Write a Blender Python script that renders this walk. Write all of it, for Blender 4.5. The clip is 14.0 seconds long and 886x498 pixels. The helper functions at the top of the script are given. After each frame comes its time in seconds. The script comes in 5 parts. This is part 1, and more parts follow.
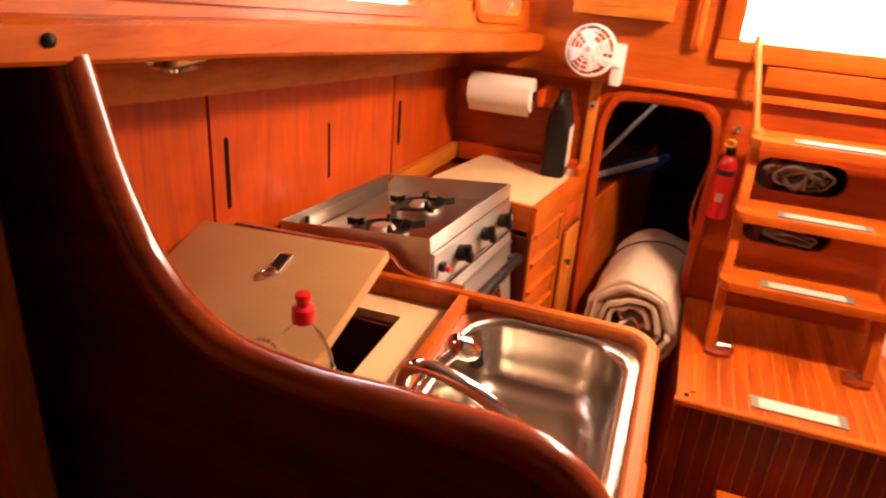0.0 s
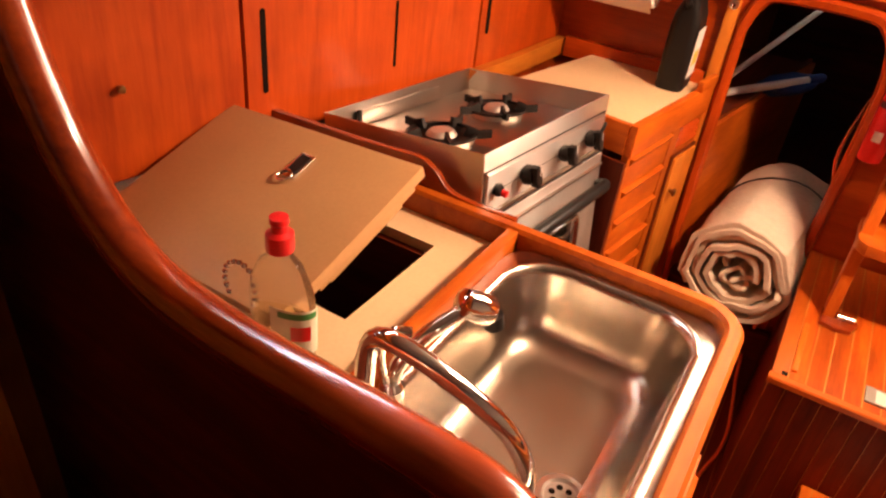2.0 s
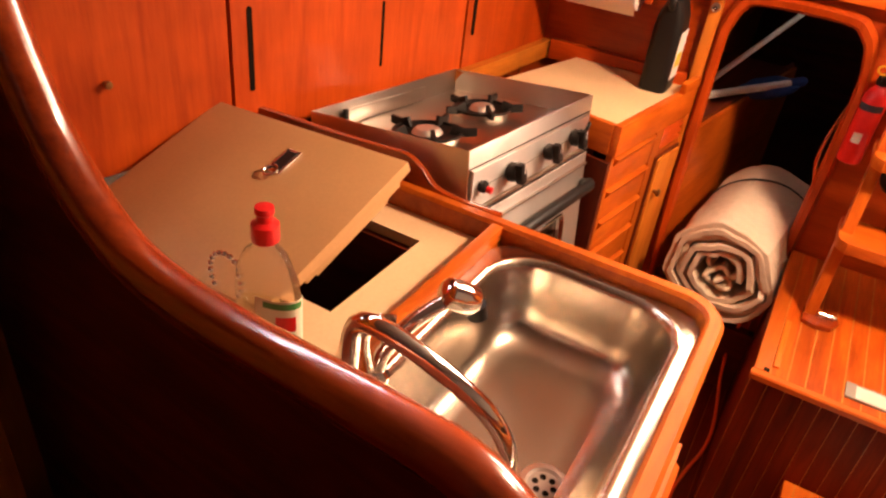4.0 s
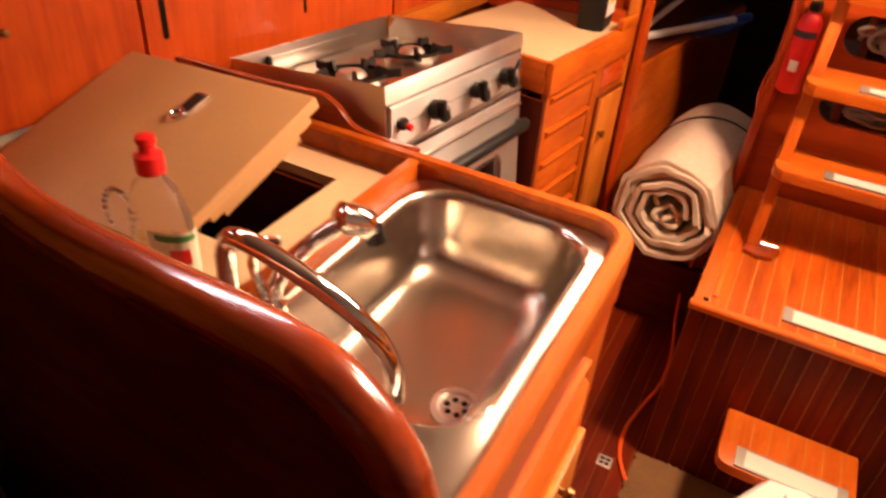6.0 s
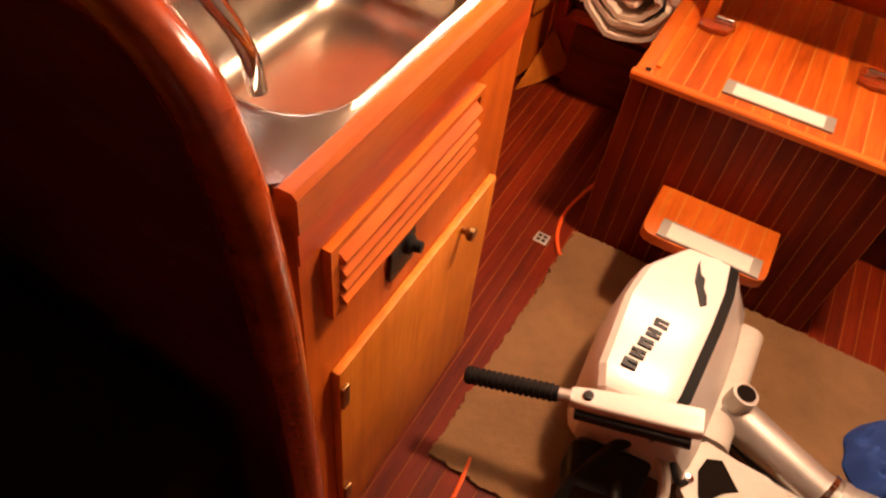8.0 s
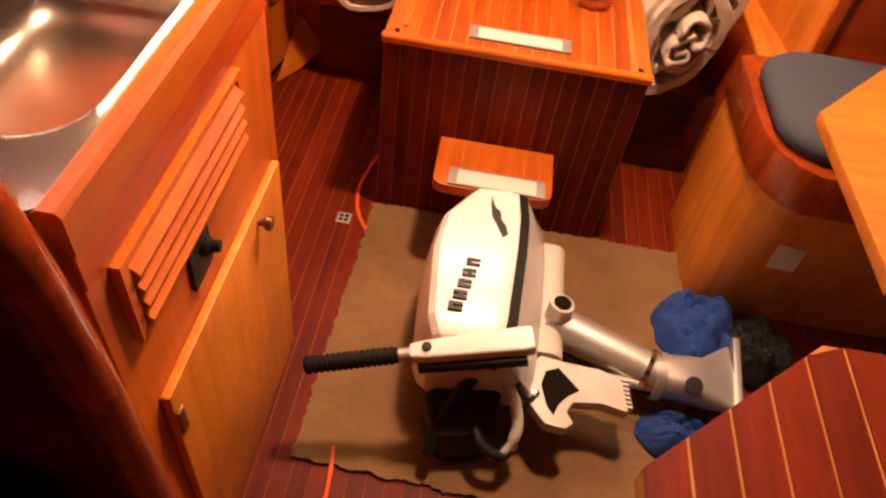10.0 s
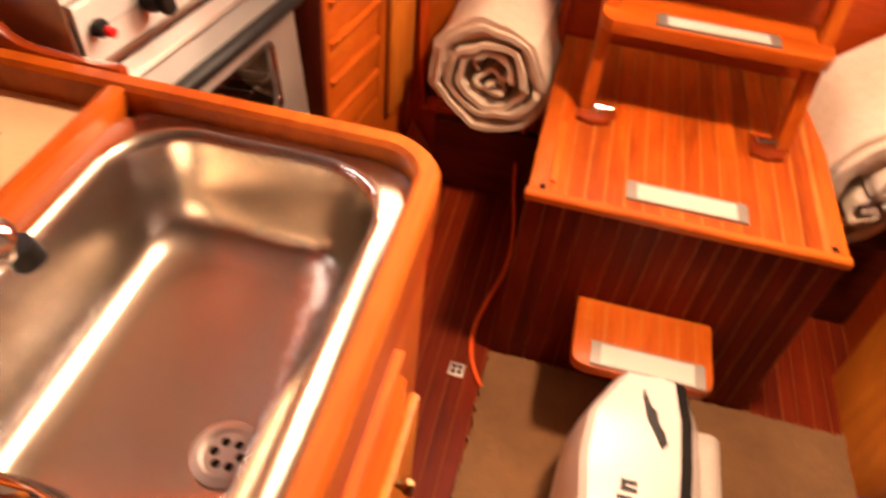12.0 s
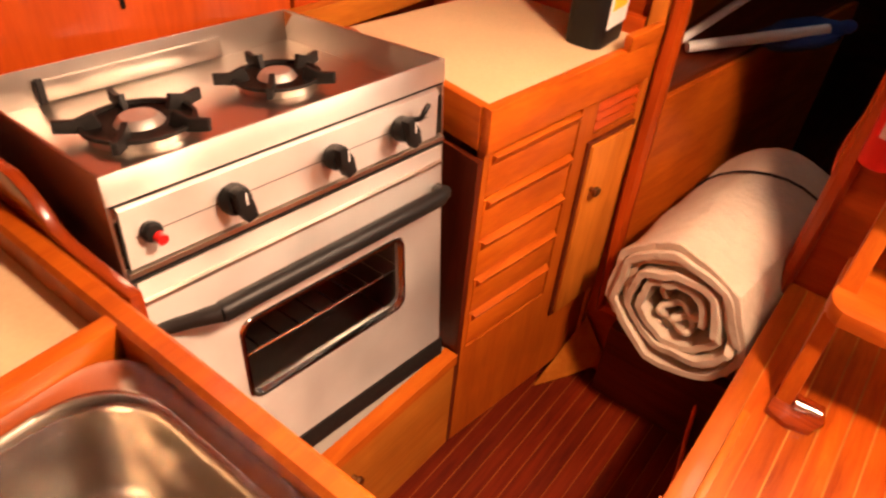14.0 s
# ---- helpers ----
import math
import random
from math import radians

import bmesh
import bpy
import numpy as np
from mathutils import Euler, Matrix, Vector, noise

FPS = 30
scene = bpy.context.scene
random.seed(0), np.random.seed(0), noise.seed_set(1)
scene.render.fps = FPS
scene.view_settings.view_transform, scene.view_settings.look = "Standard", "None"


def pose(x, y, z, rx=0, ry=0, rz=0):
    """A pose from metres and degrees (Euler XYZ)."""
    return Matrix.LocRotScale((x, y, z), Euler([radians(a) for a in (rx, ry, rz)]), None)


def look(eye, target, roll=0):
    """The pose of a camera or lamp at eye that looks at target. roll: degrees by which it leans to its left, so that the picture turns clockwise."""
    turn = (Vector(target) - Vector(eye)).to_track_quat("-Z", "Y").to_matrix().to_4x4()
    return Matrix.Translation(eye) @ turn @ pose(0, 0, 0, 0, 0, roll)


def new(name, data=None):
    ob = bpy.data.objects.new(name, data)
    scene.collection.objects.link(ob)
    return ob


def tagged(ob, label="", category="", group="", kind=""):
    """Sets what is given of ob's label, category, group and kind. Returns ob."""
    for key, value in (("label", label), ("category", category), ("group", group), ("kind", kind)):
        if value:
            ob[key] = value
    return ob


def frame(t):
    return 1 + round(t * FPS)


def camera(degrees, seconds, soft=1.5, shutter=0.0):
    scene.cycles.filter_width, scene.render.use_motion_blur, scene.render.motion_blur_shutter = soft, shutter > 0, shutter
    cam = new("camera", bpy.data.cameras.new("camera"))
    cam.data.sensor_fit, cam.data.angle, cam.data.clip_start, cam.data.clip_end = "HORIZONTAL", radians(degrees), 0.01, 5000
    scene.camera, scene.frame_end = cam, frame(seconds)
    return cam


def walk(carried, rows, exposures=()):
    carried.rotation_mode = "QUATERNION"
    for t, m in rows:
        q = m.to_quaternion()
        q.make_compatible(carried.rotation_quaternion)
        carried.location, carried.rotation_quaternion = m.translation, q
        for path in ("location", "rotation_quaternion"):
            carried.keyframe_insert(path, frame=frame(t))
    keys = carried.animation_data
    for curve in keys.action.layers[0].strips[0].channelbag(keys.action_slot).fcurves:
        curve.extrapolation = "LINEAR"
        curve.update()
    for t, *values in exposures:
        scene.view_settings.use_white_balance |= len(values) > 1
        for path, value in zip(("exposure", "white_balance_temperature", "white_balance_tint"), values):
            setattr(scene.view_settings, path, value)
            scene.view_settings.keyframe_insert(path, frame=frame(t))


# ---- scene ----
cam = camera(64.0, 14.0, soft=2.3, shutter=0.5)
PATH = [
    (0, (0.416, 0.093, 1.534), (-0.135, 1.83, 0.71), 4.4),
    (0.5, (0.434, 0.246, 1.532), (-0.254, 1.893, 0.627), 4.6),
    (1, (0.449, 0.319, 1.499), (-0.294, 1.879, 0.491), 3.6),
    (1.5, (0.451, 0.353, 1.482), (-0.284, 1.842, 0.367), 5.8),
    (2, (0.447, 0.364, 1.485), (-0.327, 1.832, 0.369), 6.5),
    (2.5, (0.447, 0.36, 1.484), (-0.309, 1.841, 0.373), 7.5),
    (3, (0.454, 0.355, 1.479), (-0.302, 1.848, 0.383), 7.4),
    (5.5, (0.505, 0.349, 1.466), (-0.23, 1.838, 0.351), 5.8),
    (6, (0.581, 0.383, 1.43), (-0.124, 1.856, 0.276), 4.8),
    (6.5, (0.697, 0.408, 1.383), (-0.04, 1.831, 0.186), 4.3),
    (7, (0.735, 0.421, 1.362), (0.069, 1.819, 0.097), 5.4),
    (7.5, (0.752, 0.405, 1.338), (0.191, 1.706, -0.073), 7.1),
    (8, (0.751, 0.384, 1.329), (0.227, 1.592, -0.176), 8.1),
    (8.5, (0.751, 0.379, 1.326), (0.278, 1.623, -0.167), 9.6),
    (9, (0.773, 0.367, 1.317), (0.496, 1.662, -0.182), 10.7),
    (9.2, (0.775, 0.351, 1.318), (0.562, 1.682, -0.16), 10.4),
    (11.3, (0.731, 0.505, 1.293), (0.795, 1.861, -0.176), 7.6),
    (11.5, (0.704, 0.628, 1.32), (0.706, 1.954, -0.177), 7.5),
    (12, (0.555, 0.698, 1.351), (0.352, 2.071, -0.089), 6.9),
    (12.5, (0.508, 0.769, 1.376), (0.06, 2.182, 0.033), 8.5),
    (13, (0.568, 0.961, 1.396), (-0.268, 2.182, 0.051), 8.4),
    (13.5, (0.569, 1.039, 1.39), (-0.304, 2.266, 0.073), 7.6),
    (14, (0.584, 1.077, 1.377), (-0.281, 2.333, 0.082), 5.0),
]
walk(cam, [(t, look(eye, target, roll)) for t, eye, target, roll in PATH])

# ---- light ----
world = bpy.data.worlds.new("world")
scene.world = world
world.use_nodes = True
wn = world.node_tree.nodes
sky = wn.new("ShaderNodeTexSky")
sky.sky_type, sky.sun_disc, sky.sun_elevation, sky.sun_rotation = "NISHITA", False, radians(38), radians(170)
wn["Background"].inputs[1].default_value = 0.12
world.node_tree.links.new(sky.outputs[0], wn["Background"].inputs[0])


def area_lamp(name, eye, target, size, watts, colour):
    data = bpy.data.lights.new(name, "AREA")
    data.shape, data.size, data.energy, data.color = "DISK", size, watts, colour
    ob = new(name, data)
    ob.matrix_world = look(eye, target)
    return ob


WARM = (1.0, 0.60, 0.38)
# Added overhead light with no visible fitting; brightens the bulkhead and galley fronts.
area_lamp("cabin_lamp_glow", (0.96, 1.60, 1.87), (0.50, 1.50, 0.4), 0.16, 46.0, WARM)
hatch_light = bpy.data.lights.new("companionway_daylight", "AREA")
hatch_light.shape, hatch_light.size, hatch_light.size_y, hatch_light.energy, hatch_light.color = "RECTANGLE", 0.60, 0.50, 25.0, (1.0, 0.68, 0.46)
new("companionway_daylight", hatch_light).matrix_world = look((0.85, 2.292, 1.585), (0.45, 1.35, 0.75))
scene.view_settings.exposure = 0.0


# ---- materials ----
def material(name, rough=0.5, metal=0.0, coat=0.0, spec=0.5):
    m = bpy.data.materials.new(name)
    m.use_nodes = True
    b = m.node_tree.nodes["Principled BSDF"]
    b.inputs["Roughness"].default_value, b.inputs["Metallic"].default_value = rough, metal
    b.inputs["Coat Weight"].default_value, b.inputs["Coat Roughness"].default_value = coat, 0.12
    b.inputs["Specular IOR Level"].default_value = spec
    return m, m.node_tree.nodes, m.node_tree.links.new, b


def place_vector(n, link, scale):
    """World place, shifted by each object's own random number, then scaled."""
    geo, info = n.new("ShaderNodeNewGeometry"), n.new("ShaderNodeObjectInfo")
    far = n.new("ShaderNodeMath")
    far.operation = "MULTIPLY"
    far.inputs[1].default_value = 7.3
    link(info.outputs["Random"], far.inputs[0])
    add, mul = n.new("ShaderNodeVectorMath"), n.new("ShaderNodeVectorMath")
    add.operation, mul.operation = "ADD", "MULTIPLY"
    link(geo.outputs["Position"], add.inputs[0])
    link(far.outputs[0], add.inputs[1])
    link(add.outputs[0], mul.inputs[0])
    mul.inputs[1].default_value = scale
    return mul.outputs[0]


def noise_of(n, link, vector, scale, detail=4.0, rough=0.55, twist=0.0):
    t = n.new("ShaderNodeTexNoise")
    t.inputs["Scale"].default_value, t.inputs["Detail"].default_value = scale, detail
    t.inputs["Roughness"].default_value, t.inputs["Distortion"].default_value = rough, twist
    link(vector, t.inputs["Vector"])
    return t.outputs["Fac"]


def ramp(n, link, fac, stops):
    r = n.new("ShaderNodeValToRGB")
    e = r.color_ramp.elements
    while len(e) < len(stops):
        e.new(0.5)
    for k, (p, c) in zip(e, stops):
        k.position, k.color = p, (*c, 1)
    link(fac, r.inputs["Fac"])
    return r.outputs["Color"]


def blend(n, link, a, b, fac, kind="MIX"):
    x = n.new("ShaderNodeMix")
    x.data_type, x.blend_type = "RGBA", kind
    for v, k in ((fac, 0), (a, 6), (b, 7)):
        if isinstance(v, (int, float)):
            x.inputs[k].default_value = v
        elif isinstance(v, tuple):
            x.inputs[k].default_value = (*v, 1)
        else:
            link(v, x.inputs[k])
    return x.outputs[2]


def bump(n, link, b, height, strength, distance=0.002):
    k = n.new("ShaderNodeBump")
    k.inputs["Strength"].default_value, k.inputs["Distance"].default_value = strength, distance
    link(height, k.inputs["Height"])
    link(k.outputs[0], b.inputs["Normal"])


def spread(n, link, fac, lo, hi):
    r = n.new("ShaderNodeMapRange")
    r.inputs["To Min"].default_value, r.inputs["To Max"].default_value = lo, hi
    link(fac, r.inputs["Value"])
    return r.outputs[0]


def wood(name, dark, mid, light, along="z", rough=0.42, coat=0.10, vary=0.16, gloss=0.28):
    """Varnished timber with the grain along one axis."""
    m, n, link, b = material(name, rough, 0, coat, gloss)
    k = {"x": (0.09, 1, 1), "y": (1, 0.09, 1), "z": (1, 1, 0.09)}[along]
    v = place_vector(n, link, k)
    fine = noise_of(n, link, v, 130, 6, 0.65, 0.4)
    wide = noise_of(n, link, v, 16, 3, 0.5, 1.6)
    cloud = noise_of(n, link, place_vector(n, link, (1, 1, 1)), 5, 3, 0.6)
    a = ramp(n, link, wide, ((0.28, dark), (0.5, mid), (0.74, light)))
    c = blend(n, link, a, ramp(n, link, fine, ((0.3, dark), (0.65, light))), 0.35)
    c = blend(n, link, c, ramp(n, link, cloud, ((0.25, (0.62, 0.58, 0.55)), (0.7, (1.1, 1.1, 1.1)))), 0.8, "MULTIPLY")
    info = n.new("ShaderNodeObjectInfo")
    tint = spread(n, link, info.outputs["Random"], 1 - vary, 1 + vary)
    hsv = n.new("ShaderNodeHueSaturation")
    link(c, hsv.inputs["Color"])
    link(tint, hsv.inputs["Value"])
    link(hsv.outputs[0], b.inputs["Base Color"])
    link(spread(n, link, cloud, rough - 0.08, rough + 0.12), b.inputs["Roughness"])
    bump(n, link, b, fine, 0.12, 0.001)
    return m


def paint(name, colour, rough=0.45, grain=60, depth=0.1, dirt=0.2, metal=0.0, coat=0.0, spec=0.5):
    """A plain coloured stuff with slight soiling and fine relief."""
    m, n, link, b = material(name, rough, metal, coat, spec)
    v = place_vector(n, link, (1, 1, 1))
    cloud, fine = noise_of(n, link, v, 9, 4, 0.6), noise_of(n, link, v, grain, 5, 0.6)
    c = blend(n, link, tuple(x * (1 - dirt) for x in colour), tuple(min(1, x * (1 + dirt * 0.4)) for x in colour), cloud)
    c = blend(n, link, c, ramp(n, link, fine, ((0.3, (0.85, 0.84, 0.82)), (0.7, (1, 1, 1)))), 0.5, "MULTIPLY")
    link(c, b.inputs["Base Color"])
    link(spread(n, link, cloud, rough - 0.07, rough + 0.1), b.inputs["Roughness"])
    bump(n, link, b, fine, depth)
    return m


def steel(name, colour, rough, along="y", depth=0.06, brushed=0.0):
    """Brushed metal with smears."""
    m, n, link, b = material(name, rough, 1.0)
    if brushed:
        tan = n.new("ShaderNodeCombineXYZ")
        tan.inputs[2].default_value = 1.0
        link(tan.outputs[0], b.inputs["Tangent"])
        b.inputs["Anisotropic"].default_value = brushed
    k = {"x": (0.04, 1, 1), "y": (1, 0.04, 1), "z": (1, 1, 0.04)}[along]
    fine = noise_of(n, link, place_vector(n, link, k), 420, 3, 0.6)
    cloud = noise_of(n, link, place_vector(n, link, (1, 1, 1)), 12, 4, 0.6)
    link(blend(n, link, tuple(0.8 * x for x in colour), colour, cloud), b.inputs["Base Color"])
    link(spread(n, link, cloud, rough - 0.06, rough + 0.1), b.inputs["Roughness"])
    bump(n, link, b, fine, depth, 0.0006)
    return m


def plain_steel(name, colour, rough):
    """Smooth pressed steel with faint wiping marks."""
    m, n, link, b = material(name, rough, 1.0)
    cloud = noise_of(n, link, place_vector(n, link, (1, 0.35, 1)), 7, 2, 0.5)
    link(blend(n, link, tuple(0.93 * x for x in colour), colour, cloud), b.inputs["Base Color"])
    link(spread(n, link, cloud, rough - 0.03, rough + 0.05), b.inputs["Roughness"])
    return m


def clear(name, colour=(1, 1, 1), rough=0.0, ior=1.45):
    m, n, link, b = material(name, rough)
    b.inputs["Transmission Weight"].default_value, b.inputs["IOR"].default_value = 1.0, ior
    b.inputs["Base Color"].default_value = (*colour, 1)
    return m


def glow(name, colour, power):
    m, n, link, b = material(name, 0.5)
    b.inputs["Base Color"].default_value = (0.8, 0.8, 0.8, 1)
    b.inputs["Emission Color"].default_value, b.inputs["Emission Strength"].default_value = (*colour, 1), power
    return m


RED = ((0.30, 0.030, 0.002), (0.45, 0.058, 0.003), (0.54, 0.084, 0.005))
TEAK = ((0.34, 0.052, 0.003), (0.50, 0.098, 0.005), (0.60, 0.145, 0.009))
PALE = ((0.42, 0.105, 0.008), (0.58, 0.175, 0.015), (0.66, 0.24, 0.03))
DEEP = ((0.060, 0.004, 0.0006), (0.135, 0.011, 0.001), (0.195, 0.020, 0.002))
M = {}
for axis in "xyz":
    M["mahogany_" + axis] = wood("mahogany_" + axis, *RED, axis)
    M["teak_" + axis] = wood("teak_" + axis, *TEAK, axis)
    M["pale_wood_" + axis] = wood("pale_wood_" + axis, *PALE, axis)
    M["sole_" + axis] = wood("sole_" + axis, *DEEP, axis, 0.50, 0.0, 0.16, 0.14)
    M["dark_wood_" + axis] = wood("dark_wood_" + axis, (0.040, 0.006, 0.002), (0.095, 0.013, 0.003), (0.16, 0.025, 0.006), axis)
M["sole_line"] = wood("sole_line", (0.17, 0.036, 0.005), (0.27, 0.070, 0.010), (0.35, 0.105, 0.018), "y", 0.5, 0.0, 0.05, 0.14)
# Brighter than the box's front planks: light from above is put into colour.
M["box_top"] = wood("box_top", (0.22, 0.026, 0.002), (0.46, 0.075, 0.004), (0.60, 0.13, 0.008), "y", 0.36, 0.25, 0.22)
M["holly"] = wood("holly", (0.31, 0.095, 0.015), (0.46, 0.175, 0.029), (0.56, 0.25, 0.055), "y", 0.4, 0.1, 0.05)
M["cap_wood"] = wood("cap_wood", (0.12, 0.014, 0.003), (0.24, 0.032, 0.005), (0.34, 0.055, 0.008), "x", 0.22, 1.0, 0.1, 0.5)
M["laminate"] = paint("cream_laminate", (0.72, 0.53, 0.31), 0.42, 160, 0.04, 0.14)
M["lid"] = paint("tan_laminate", (0.52, 0.30, 0.13), 0.42, 160, 0.04, 0.16)
# Darker steel for sides and cooktop: dim wood reflections are in the colour.
M["steel"] = steel("brushed_steel", (0.62, 0.57, 0.51), 0.30, "y", 0.05)
# Brighter copy for the fronts, with the lamplight's shine in its colour.
M["steel_z"] = steel("brushed_steel_lit", (0.86, 0.83, 0.78), 0.42, "y", 0.10, 0.8)
M["basin"] = plain_steel("sink_steel", (0.60, 0.53, 0.44), 0.24)
M["chrome"] = steel("chrome", (0.82, 0.8, 0.78), 0.07, "z", 0.01)
M["alloy"] = paint("cast_alloy", (0.62, 0.58, 0.53), 0.42, 240, 0.2, 0.25, 0.75)
M["iron"] = paint("black_iron", (0.014, 0.012, 0.011), 0.5, 300, 0.35, 0.3, spec=0.3)
M["black"] = paint("black_plastic", (0.009, 0.009, 0.009), 0.42, 200, 0.1, 0.2, spec=0.28)
M["rubber"] = paint("black_rubber", (0.009, 0.008, 0.008), 0.6, 200, 0.2, 0.3, spec=0.2)
# Near-black for small dark plugs, and for shade coloured into gaps, holes and backs.
M["shadow_gap"] = paint("dark_shade_black", (0.01, 0.006, 0.004), 0.9, 90, 0.1, 0.3, spec=0.08)
M["white"] = paint("white_plastic", (0.83, 0.82, 0.80), 0.38, 200, 0.04, 0.08)
M["gelcoat"] = paint("white_enamel", (0.76, 0.71, 0.66), 0.3, 220, 0.05, 0.12, 0, 0.3)
M["paper"] = paint("paper_towel", (0.85, 0.82, 0.76), 0.9, 420, 0.5, 0.06)
M["canvas"] = paint("canvas", (0.70, 0.60, 0.47), 0.9, 38, 0.75, 0.22)
M["canvas"].node_tree.nodes["Bump"].inputs["Distance"].default_value = 0.008
M["carpet"] = paint("carpet", (0.23, 0.122, 0.048), 0.95, 170, 1.0, 0.55)
M["red"] = paint("red_plastic", (0.70, 0.012, 0.012), 0.32, 150, 0.03, 0.1, 0, 0.2)
M["orange"] = paint("orange_cable", (0.85, 0.12, 0.015), 0.4, 150, 0.03, 0.1)
M["navy"] = paint("navy_cloth", (0.05, 0.055, 0.072), 0.9, 600, 0.5, 0.2)
M["blue"] = paint("blue_cloth", (0.013, 0.052, 0.24), 0.85, 420, 0.5, 0.25)
M["rope"] = paint("grey_rope", (0.29, 0.24, 0.18), 0.85, 500, 0.8, 0.2)
M["yellow"] = paint("yellow_plastic", (0.85, 0.55, 0.03), 0.4, 150, 0.05, 0.1)
M["label"] = paint("pale_label", (0.75, 0.72, 0.55), 0.5, 200, 0.03, 0.1)
M["green"] = paint("green_print", (0.06, 0.25, 0.06), 0.5, 200, 0.03, 0.1)
M["grey"] = paint("grey_grip", (0.42, 0.38, 0.33), 0.75, 500, 0.6, 0.15)
M["tread_metal"] = paint("tread_metal", (0.30, 0.27, 0.23), 0.42, 300, 0.1, 0.2, 0.5)
M["grip_strip"] = paint("grip_strip", (0.60, 0.54, 0.46), 0.38, 600, 0.4, 0.12)
M["aged_white"] = paint("aged_white_enamel", (0.60, 0.54, 0.46), 0.45, 90, 0.15, 0.3)
M["brass"] = steel("dull_bronze", (0.30, 0.17, 0.07), 0.35, "z", 0.05)
M["ceiling"] = paint("cream_headliner", (0.30, 0.25, 0.19), 0.7, 120, 0.1, 0.12)
M["cap_upright"] = wood("cap_upright", (0.14, 0.017, 0.003), (0.26, 0.036, 0.005), (0.36, 0.058, 0.009), "z", 0.24, 0.8, 0.1)
M["glass"] = clear("clear_glass")
M["smoke_glass"] = clear("oven_glass", (0.92, 0.92, 0.92), 0.01)
M["bottle"] = clear("clear_plastic", (0.97, 0.98, 0.97), 0.04, 1.12)
M["bottle"].node_tree.nodes["Principled BSDF"].inputs["Alpha"].default_value = 0.75
M["soap"] = clear("dish_soap", (0.95, 0.92, 0.75), 0.05, 1.12)
M["daylight"] = glow("daylight", (1.0, 0.88, 0.74), 8.0)
M["sky"] = glow("bright_sky", (0.92, 0.96, 1.0), 18.0)


# ---- mesh helpers ----
def box(bm, lo, hi, bevel=0.0, seg=2):
    got = bmesh.ops.create_cube(bm, size=1.0)["verts"]
    mid, size = (Vector(lo) + Vector(hi)) / 2, Vector(hi) - Vector(lo)
    for v in got:
        v.co = mid + Vector([a * b for a, b in zip(v.co, size)])
    if bevel:
        edges = list({e for v in got for e in v.link_edges})
        bmesh.ops.bevel(bm, geom=edges, offset=bevel, segments=seg, profile=0.6, affect="EDGES")
    return bm


def rounded(w, h, r, seg=6, cx=0.0, cy=0.0):
    """The outline of a rectangle with round corners, about (cx, cy), anticlockwise."""
    out = []
    for k, (sx, sy) in enumerate(((1, 1), (-1, 1), (-1, -1), (1, -1))):
        for i in range(seg + 1):
            a = math.pi / 2 * (k + i / seg)
            out.append((cx + sx * (w / 2 - r) + r * math.cos(a), cy + sy * (h / 2 - r) + r * math.sin(a)))
    return out


def rings(bm, loops, cap0=True, cap1=True, closed=True):
    """Skin a row of loops of equal count."""
    made = [[bm.verts.new(p) for p in loop] for loop in loops]
    for a, b in zip(made, made[1:]):
        for i in range(len(a) if closed else len(a) - 1):
            j = (i + 1) % len(a)
            bm.faces.new((a[i], a[j], b[j], b[i]))
    if cap0:
        bm.faces.new(made[0][::-1])
    if cap1:
        bm.faces.new(made[-1])
    bmesh.ops.recalc_face_normals(bm, faces=bm.faces[:])
    return bm


def slab(bm, outline, axis, a, b, bevel=0.0):
    """A flat outline pushed along an axis from a to b."""
    def at(p, k):
        return {"x": (k, p[0], p[1]), "y": (p[0], k, p[1]), "z": (p[0], p[1], k)}[axis]
    n0 = len(bm.edges)
    rings(bm, [[at(p, a) for p in outline], [at(p, b) for p in outline]])
    if bevel:
        bm.edges.ensure_lookup_table()
        sharp = [e for e in bm.edges[n0:] if len(e.link_faces) == 2 and e.calc_face_angle() > 0.9]
        bmesh.ops.bevel(bm, geom=sharp, offset=bevel, segments=2, profile=0.6, affect="EDGES")
    return bm


def smooth_path(points, steps=6):
    """A round curve through the points."""
    p = [Vector(q) for q in points]
    p = [2 * p[0] - p[1]] + p + [2 * p[-1] - p[-2]]
    out = []
    for i in range(1, len(p) - 2):
        for k in range(steps):
            t = k / steps
            out.append(0.5 * (2 * p[i] + (p[i + 1] - p[i - 1]) * t + (2 * p[i - 1] - 5 * p[i] + 4 * p[i + 1] - p[i + 2]) * t * t
                              + (3 * p[i] - p[i - 1] - 3 * p[i + 1] + p[i + 2]) * t ** 3))
    return out + [p[-2]]


def tube(bm, points, radius, seg=10, cap=True):
    """A round pipe along the points; radius may be a list."""
    pts = [Vector(p) for p in points]
    rad = radius if isinstance(radius, (list, tuple)) else [radius] * len(pts)
    side, loops = None, []
    for i, p in enumerate(pts):
        way = (pts[min(i + 1, len(pts) - 1)] - pts[max(i - 1, 0)]).normalized()
        if side is None:
            side = way.orthogonal().normalized()
        side = (side - way * side.dot(way)).normalized()
        up = way.cross(side)
        loops.append([p + rad[i] * (math.cos(2 * math.pi * k / seg) * side + math.sin(2 * math.pi * k / seg) * up) for k in range(seg)])
    return rings(bm, loops, cap, cap)


